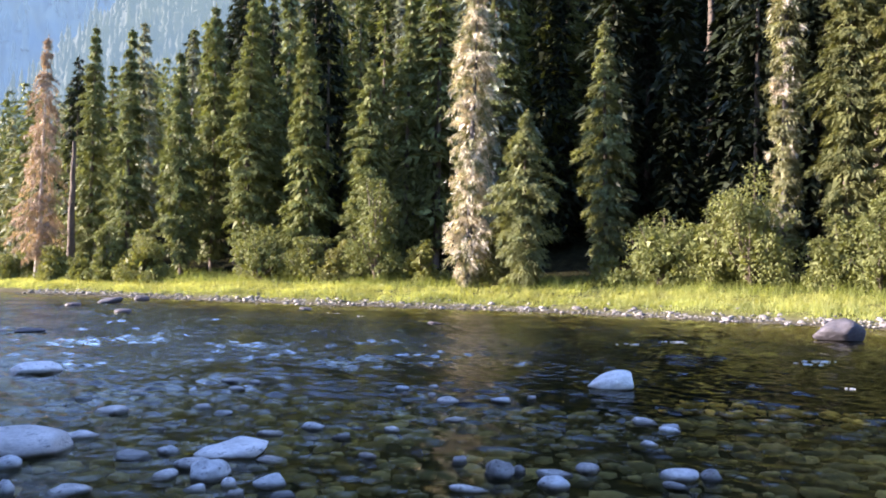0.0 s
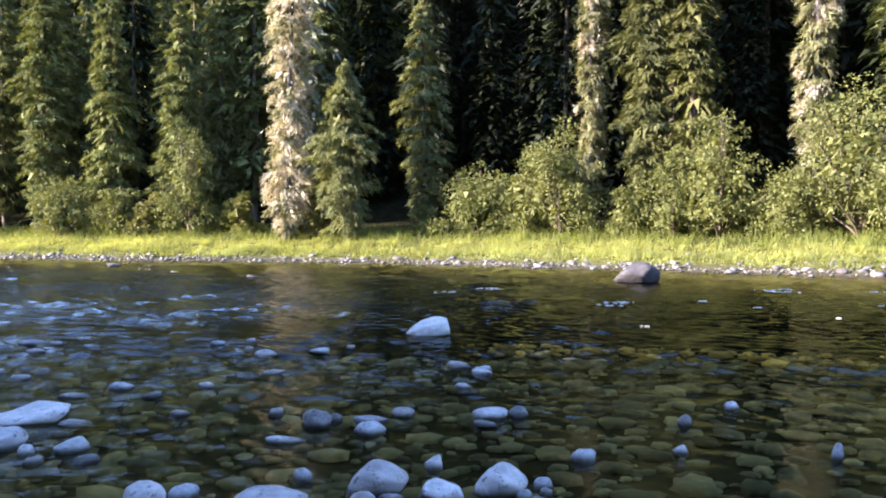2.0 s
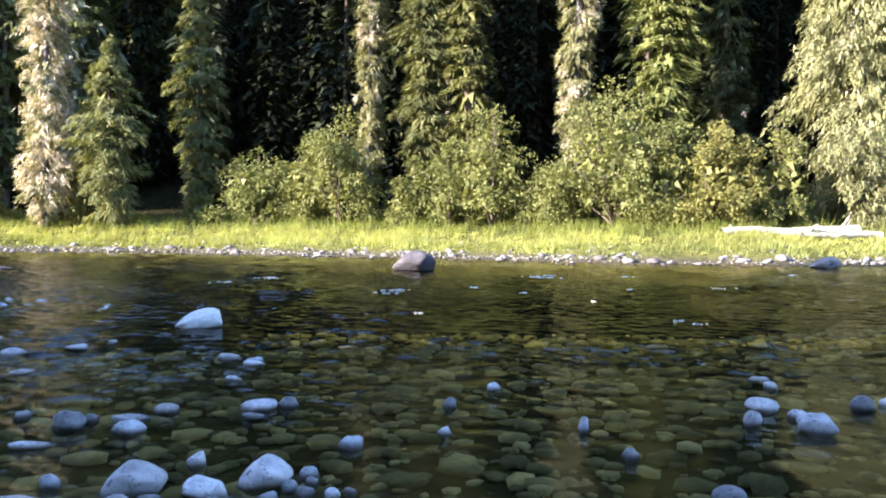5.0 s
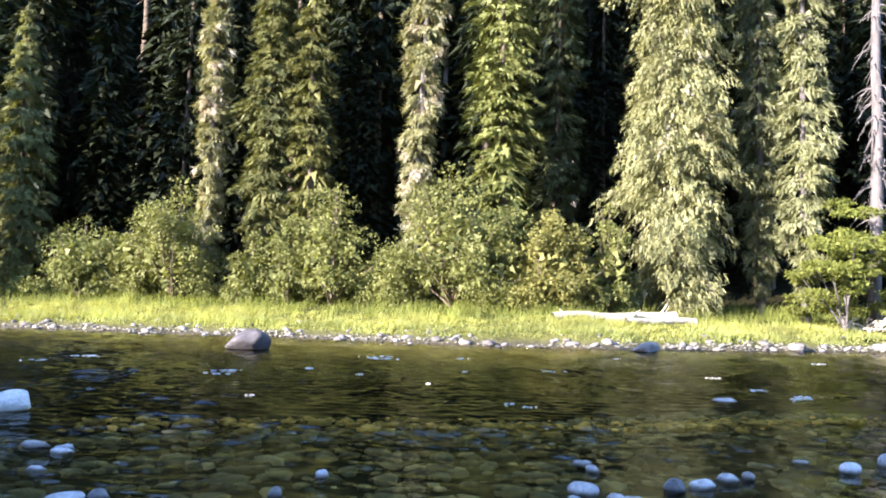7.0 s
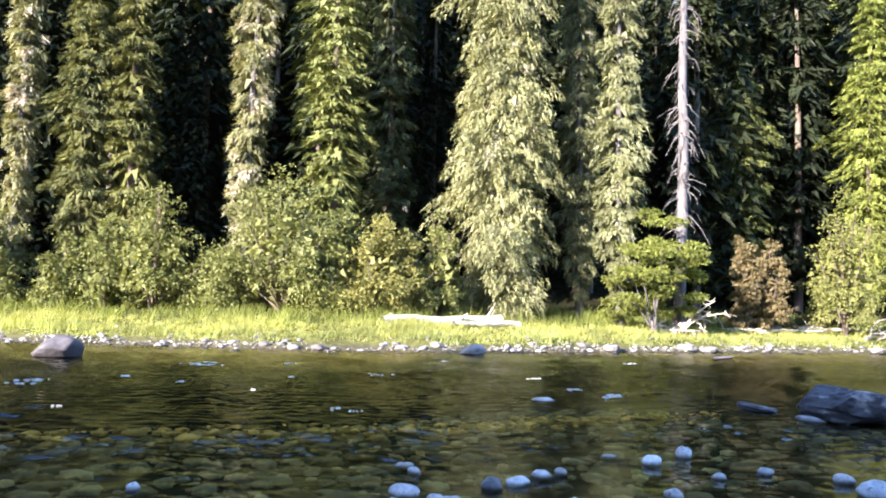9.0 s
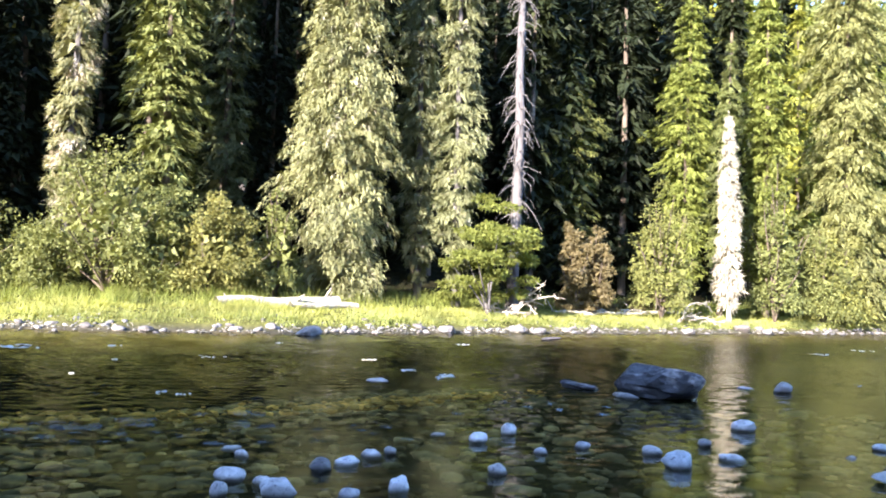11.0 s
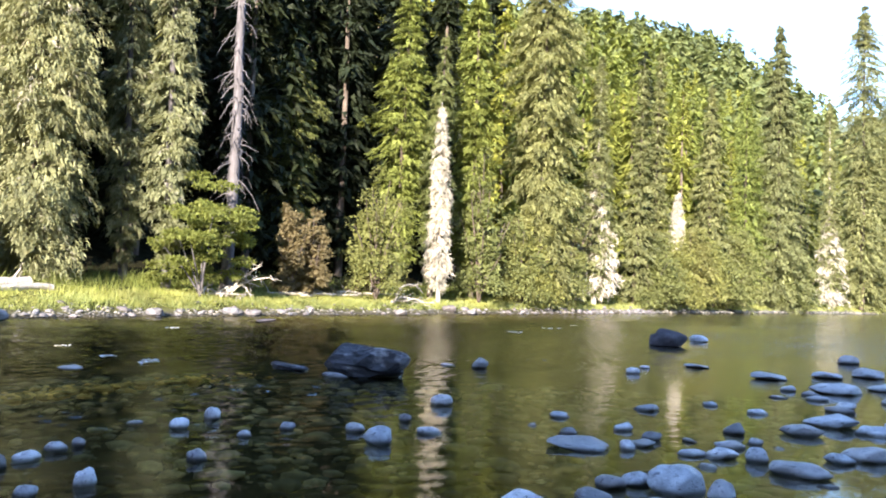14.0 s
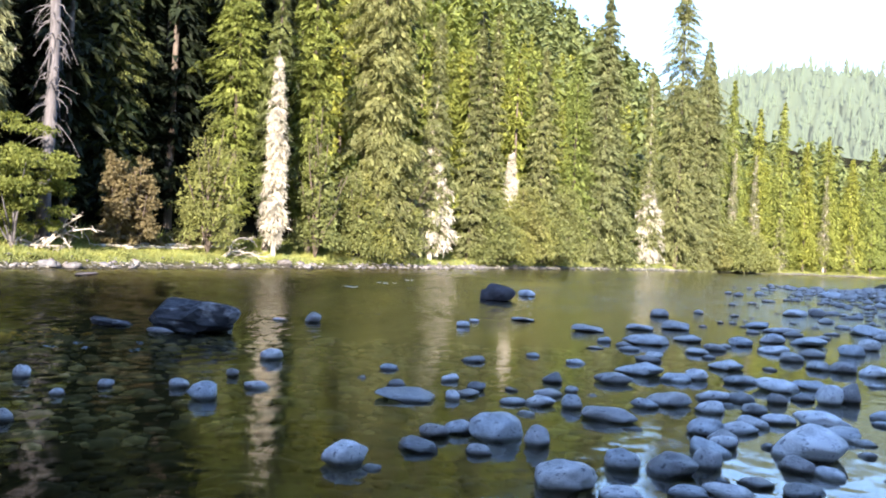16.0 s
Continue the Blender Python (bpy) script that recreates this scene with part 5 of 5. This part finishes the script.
# river bed cobbles under the water
rng = np.random.default_rng(11)
many = 9500
rad, ang = 1.5 + 17.5 * rng.uniform(0, 1, many) ** 0.8, np.radians(rng.uniform(-40, 130, many))
bx, by = rad * np.sin(ang), rad * np.cos(ang)
bz = height(bx, by)
bw = np.clip(rng.lognormal(-1.72, 0.5, many), 0.07, 0.46) * (0.9 + rad / 60)
spots = [(x, y, min(z + 0.06 * w, -0.18 * w - 0.05), w, w * 0.75, w * 0.36) for x, y, z, w in zip(bx, by, bz, bw) if -0.6 < z < -0.02]
spots.sort(key=lambda p: math.hypot(p[0], p[1]) + (0 if math.hypot(p[0], p[1]) > 3.4 and -0.6 < math.atan2(p[0], p[1]) < 2.1 else 50))
SUNK = [stone_mesh("bed_cobble", M_BED, 170 + k, 0.14, 2) for k in range(8)]
SUNK_DARK = [stone_mesh("bed_cobble", M_BED_DARK, 170 + k, 0.14, 2) for k in range(8)]


# cobbles inside this outline get the darker colour
def in_pool(p):
    return 4.5 + 0.6 * math.sin(p[1] * 2.0) < p[0] < 8.3 + 0.7 * math.sin(p[1] * 1.3) and p[1] < 0.62 * p[0] + 0.5 * math.sin(p[0] * 1.7)



for k, (x, y, z, a, b, c) in enumerate(spots[:290]):
    ob = new("bed_cobble", (SUNK_DARK if in_pool((x, y)) else SUNK)[k % 8])
    ob.matrix_world = pose(x, y, z, 0, 0, rg.uniform(0, 360)) @ Matrix.Diagonal((a, b, c, 1.0))
    tagged(ob, "dark brown cobble under shallow water" if in_pool((x, y)) else "olive brown cobble under shallow water", "stone", "cobbles on the river bed")
heap("riverbed_cobbles", M_BED, [p for p in spots[290:] if not in_pool(p)], 120, "olive and brown cobbles under clear water", "cobbles", 1, True)
heap("pool_cobbles", M_BED_DARK, [p for p in spots[290:] if in_pool(p)], 121, "dark brown cobbles in the pool", "cobbles", 1, True)

# sunlit strip on the mid-stream bar, put in as ochre stones just under the surface
rng = np.random.default_rng(14)
ochre = []
for k in range(420):
    t = rng.uniform(0, 1)
    x, y = 3.2 + 11.6 * t + rng.normal(0, 0.1), 11.5 - 5.6 * t ** 0.9 + 0.25 * math.sin(9 * t) + rng.normal(0, 0.22)
    w = float(np.clip(rng.lognormal(-1.8, 0.45), 0.07, 0.4))
    ochre.append((x, y, -0.05 - 0.18 * w - abs(rng.normal(0, 0.06)), w, w * 0.75, w * 0.36))
heap("sun_strip_stones", M_SUN_STRIP, ochre, 145, "stones coloured as a sunlit strip just under the water of the shallow bar", "cobbles")

# flecks of white water where the stream breaks over hidden stones
rng = np.random.default_rng(15)
flecks = []
for x, y, w in [(6.2, 21.9, 0.75), (7.7, 16.8, 0.67), (13.5, 19.9, 0.72), (9.3, 9.8, 0.31), (9.3, 9.4, 0.22), (14.9, 8.2, 0.34), (10.0, 15.2, 0.22), (17.4, 11.7, 0.31), (6.2, 12.5, 0.13), (25.9, 13.7, 0.54), (15.3, 8.3, 0.35), (33.9, 3.3, 1.02), (39.2, 2.4, 1.04), (43.9, 1.7, 0.58), (6.2, 21.8, 0.68), (4.8, 20.7, 0.49), (-2.8, 33.5, 0.67), (7.9, 17.0, 0.37), (7.3, 16.3, 0.47), (-4.0, 35.8, 0.60), (13.4, 19.3, 0.94), (14.9, 14.6, 0.55), (15.7, 9.5, 0.43), (10.1, 13.0, 0.17), (15.0, 8.1, 0.34), (12.7, 15.0, 0.21), (20.7, 17.4, 0.25), (15.6, 18.7, 0.49), (9.7, 16.9, 0.39)]:
    for n in range(7):
        a = rng.normal(0, 0.45)
        flecks.append((x + rng.normal(0, 0.3) * w, y + rng.normal(0, 0.22) * w, 0.0, w * rng.uniform(0.15, 0.42), w * rng.uniform(0.08, 0.16), 0.03 + 0.03 * rng.uniform(0, 1)))
heap("white_water", M_FOAM, flecks, 150, "flecks of white water on the current", "foam")

# stony far shore
px, py, nx, ny = along(FAR_BANK[5:23], 0.20)
rng = np.random.default_rng(12)
SHORE = [stone_mesh("shore_rock", M_SHORE, 60 + k, 0.18, 2) for k in range(8)]
SHORE_LARGE = [stone_mesh("shore_rock", M_SHORE, 210 + k, 0.12, 3, 1.0, 0.03, 8, 0.4, 0.95) for k in range(4)]
rest, made = [], 0
for x, y, ux, uy in zip(px, py, nx, ny):
    for _ in range(10 if x < 45 else 5):
        o = rng.normal(0.55, 0.45)
        X, Y = x + ux * o + rng.normal(0, 0.15), y + uy * o + rng.normal(0, 0.15)
        w = float(np.clip(rng.lognormal(-2.0, 0.45), 0.07, 0.6)) * (1.0 if x < 45 else 1.0 + min(x - 45.0, 60.0) / 60.0)
        Z = max(ground_at(X, Y), -0.05)
        if w > 0.30 and made < 280 and X > 0:
            made += 1
            ob = new("shore_rock", SHORE[made % 8])
            ob.matrix_world = pose(X, Y, Z + w * 0.12, rng.uniform(-15, 15), rng.uniform(-15, 15), rng.uniform(0, 360)) @ Matrix.Diagonal((w, w * 0.75, w * 0.6, 1.0))
            tagged(ob, "pale sunlit rock on the far shore", "rock", "rocks along the far shore")
        else:
            rest.append((X, Y, Z + w * 0.1, w, w * 0.75, w * 0.55))
for k, (x, y, w) in enumerate([(25.4, 20.0, 1.1), (33.3, 18.6, 1.0), (21.4, 24.2, 0.6), (38.9, 16.6, 0.85), (55.5, 10.2, 1.3), (49.5, 12.0, 0.9), (37.6, 17.2, 0.9), (57.0, 8.9, 0.9)]):
    ob = new("shore_rock", SHORE_LARGE[k % 4])
    ob.matrix_world = pose(x, y, max(ground_at(x, y), -0.02) + w * 0.14, 4 * (k % 3) - 4, 5 * (k % 4) - 8, 50 * k) @ Matrix.Diagonal((w, w * 0.8, w * 0.55, 1.0))
    tagged(ob, "large pale block of rock among the shore cobbles", "rock", "rocks along the far shore")
heap("shore_cobbles", M_PILE, rest, 130, "pale cobbles lining the far shore", "cobbles")


# ---- grass on the far bank ----
def grass(name, label, n, s0, s1, h0, h1, seed, mat, line, width=0.03):
    rng = np.random.default_rng(seed)
    px, py, nx, ny = along(line, 0.05)
    k = rng.integers(0, len(px), n)
    dist = np.hypot(px[k], py[k])
    k = k[rng.uniform(0, 1, n) < np.clip(42.0 / dist, 0.25, 1.0)]
    n = len(k)
    o = rng.uniform(s0, s1, n) + 0.3 * np.sin(px[k] * 1.3 + py[k] * 0.9) + 0.22 * np.sin(px[k] * 3.7 - py[k] * 2.3)
    x, y = px[k] + nx[k] * o + rng.normal(0, 0.1, n), py[k] + ny[k] * o + rng.normal(0, 0.1, n)
    tuft = 0.72 + 0.75 * wobble(x, y, 1.3, seed) + 0.55 * wobble(x, y, 5.0, seed + 1)
    H = rng.uniform(h0, h1, n) * np.clip(tuft, 0.22, 1.7)
    z = height(x, y) - 0.03
    on = z > 0.2
    x, y, z, H, n = x[on], y[on], z[on], H[on], int(on.sum())
    lean = rng.normal(0, 0.38, (n, 2)) + np.array([0.12, -0.05])
    a = rng.uniform(0, 6.283, n)
    w = width * (0.7 + np.hypot(x, y) / 120.0)
    sx, sy = np.cos(a) * w * 0.5, np.sin(a) * w * 0.5
    p0, p1 = np.c_[x - sx, y - sy, z], np.c_[x + sx, y + sy, z]
    tip = np.c_[x + lean[:, 0] * H, y + lean[:, 1] * H, z + H]
    v = np.stack([p0, p1, tip], 1).reshape(-1, 3)
    ob = new(name, mesh_of(name, v, np.arange(3 * n).reshape(n, 3), mat))
    return tagged(ob, label, "grass", kind="stuff")


grass("bank_grass", "short yellow-green grass along the water's edge, sunlit", 250000, 1.3, 4.4, 0.14, 0.36, 21, M_GRASS, FAR_BANK[4:23], 0.04)
grass("grass_fringe", "dense bright grass hanging over the stony edge", 110000, 0.5, 2.1, 0.16, 0.40, 23, M_GRASS, FAR_BANK[4:23], 0.045)
grass("tall_grass", "taller green grass and sedge before the shrubs", 130000, 3.4, 9.5, 0.28, 0.85, 22, M_SEDGE, FAR_BANK[4:23])


# ---- fallen wood ----
def log(x0, y0, x1, y1, r, label, mat, lift=0.0, bend=0.1, seed=0, name="fallen_log", stubs=5):
    rng = np.random.default_rng(seed)
    n = 9
    t = np.linspace(0, 1, n)
    x, y = x0 + (x1 - x0) * t, y0 + (y1 - y0) * t
    z = height(x, y) + r * 0.4 + lift * t
    pth = np.c_[x, y, z] + rng.normal(0, bend * 0.4, (n, 3)) * np.array([1, 1, 0.5])
    base = new(name)
    base.matrix_world = pose(float(x0), float(y0), float(z[0]))
    tagged(base, label, "log", "driftwood on the bank")
    pth = pth - np.array([x0, y0, z[0]])
    part("log", mesh_of("log", *tube(pth, r * np.linspace(1.0, 0.55, n) * rng.uniform(0.9, 1.1, n), 9), mat, True), base)
    for k in range(stubs):
        c = pth[rng.integers(1, n - 1)]
        d = unit(rng.normal(size=(1, 3)) + np.array([[0, 0, 0.8]]))[0]
        stub = tube(c + d * np.linspace(0, rng.uniform(0.3, 1.1), 4)[:, None] + rng.normal(0, 0.04, (4, 3)), np.linspace(r * 0.25, r * 0.06, 4), 5)
        part("branch_stub", mesh_of("branch_stub", *stub, mat, True), base)
    return base


log(31.6, 23.4, 26.0, 25.4, 0.32, "thick bleached fallen log lying in the grass", M_PALE, 0.0, 0.1, 1, stubs=3)
log(32.2, 22.8, 28.6, 23.6, 0.18, "bleached fallen log beside a thicker one", M_PALE, 0.1, 0.1, 2, stubs=3)
for k, (x0, y0, x1, y1, r) in enumerate([(45.6, 18.2, 51.4, 15.4, 0.17), (46.5, 17.2, 50.5, 15.0, 0.12), (50.8, 16.2, 55.2, 13.6, 0.15), (44.8, 18.6, 47.5, 16.6, 0.11), (68.0, 7.4, 74.0, 4.4, 0.12), (100.0, -7.5, 108.0, -10.5, 0.16)]):
    log(x0, y0, x1, y1, r, "weathered grey driftwood branch on the bank", M_PALE, 0.25, 0.15, 10 + k, "driftwood", 4)


def bare_bough(x, y, z, seed, reach, n, label):
    """A bleached dead bush of crooked bare branches reaching over the bank."""
    rng = np.random.default_rng(seed)
    base = new("dead_branches")
    z0 = ground_at(x, y)
    base.matrix_world = pose(x, y, z0)
    tagged(base, label, "dead branches", "driftwood on the bank")
    for k in range(n):
        # up out of the bank, then out and down towards the light
        a = math.atan2(-0.9, 0.44) + rng.normal(0, 0.9)
        d = np.array([math.cos(a) * 0.6, math.sin(a) * 0.6, rng.uniform(0.5, 1.0)])
        p = [np.array([rng.normal(0, 0.5), rng.normal(0, 0.4), 0.0])]
        for step in range(8):
            d = unit((d + rng.normal(0, 0.28, 3) + np.array([math.cos(a) * 0.12, math.sin(a) * 0.12, -0.22]))[None])[0]
            p.append(p[-1] + d * reach / 8)
            p[-1][2] = max(p[-1][2], 0.15)
        p = np.array(p)
        bough = part("bough", mesh_of("bough", *tube(p, np.linspace(0.075, 0.02, 9), 6), M_PALE, True), base)
        for t in (2, 3, 4, 5, 6, 7):
            e = unit(rng.normal(size=(1, 3)) + np.array([[0, 0, 0.3]]))[0]
            part("twig", mesh_of("twig", *tube(p[t] + e * reach * rng.uniform(0.12, 0.3) * np.linspace(0, 1, 5)[:, None] + rng.normal(0, 0.06, (5, 3)), np.linspace(0.026, 0.008, 5), 4), M_PALE, True), bough)


bare_bough(40.3, 19.3, 0, 3, 2.8, 9, "bleached crooked bare branches under a small tree")
bare_bough(52.6, 13.2, 0, 4, 3.4, 4, "crooked bare dead branches leaning over the bank")
bare_bough(104.0, -7.0, 0, 5, 3.2, 4, "crooked bare dead branches leaning over the bank")
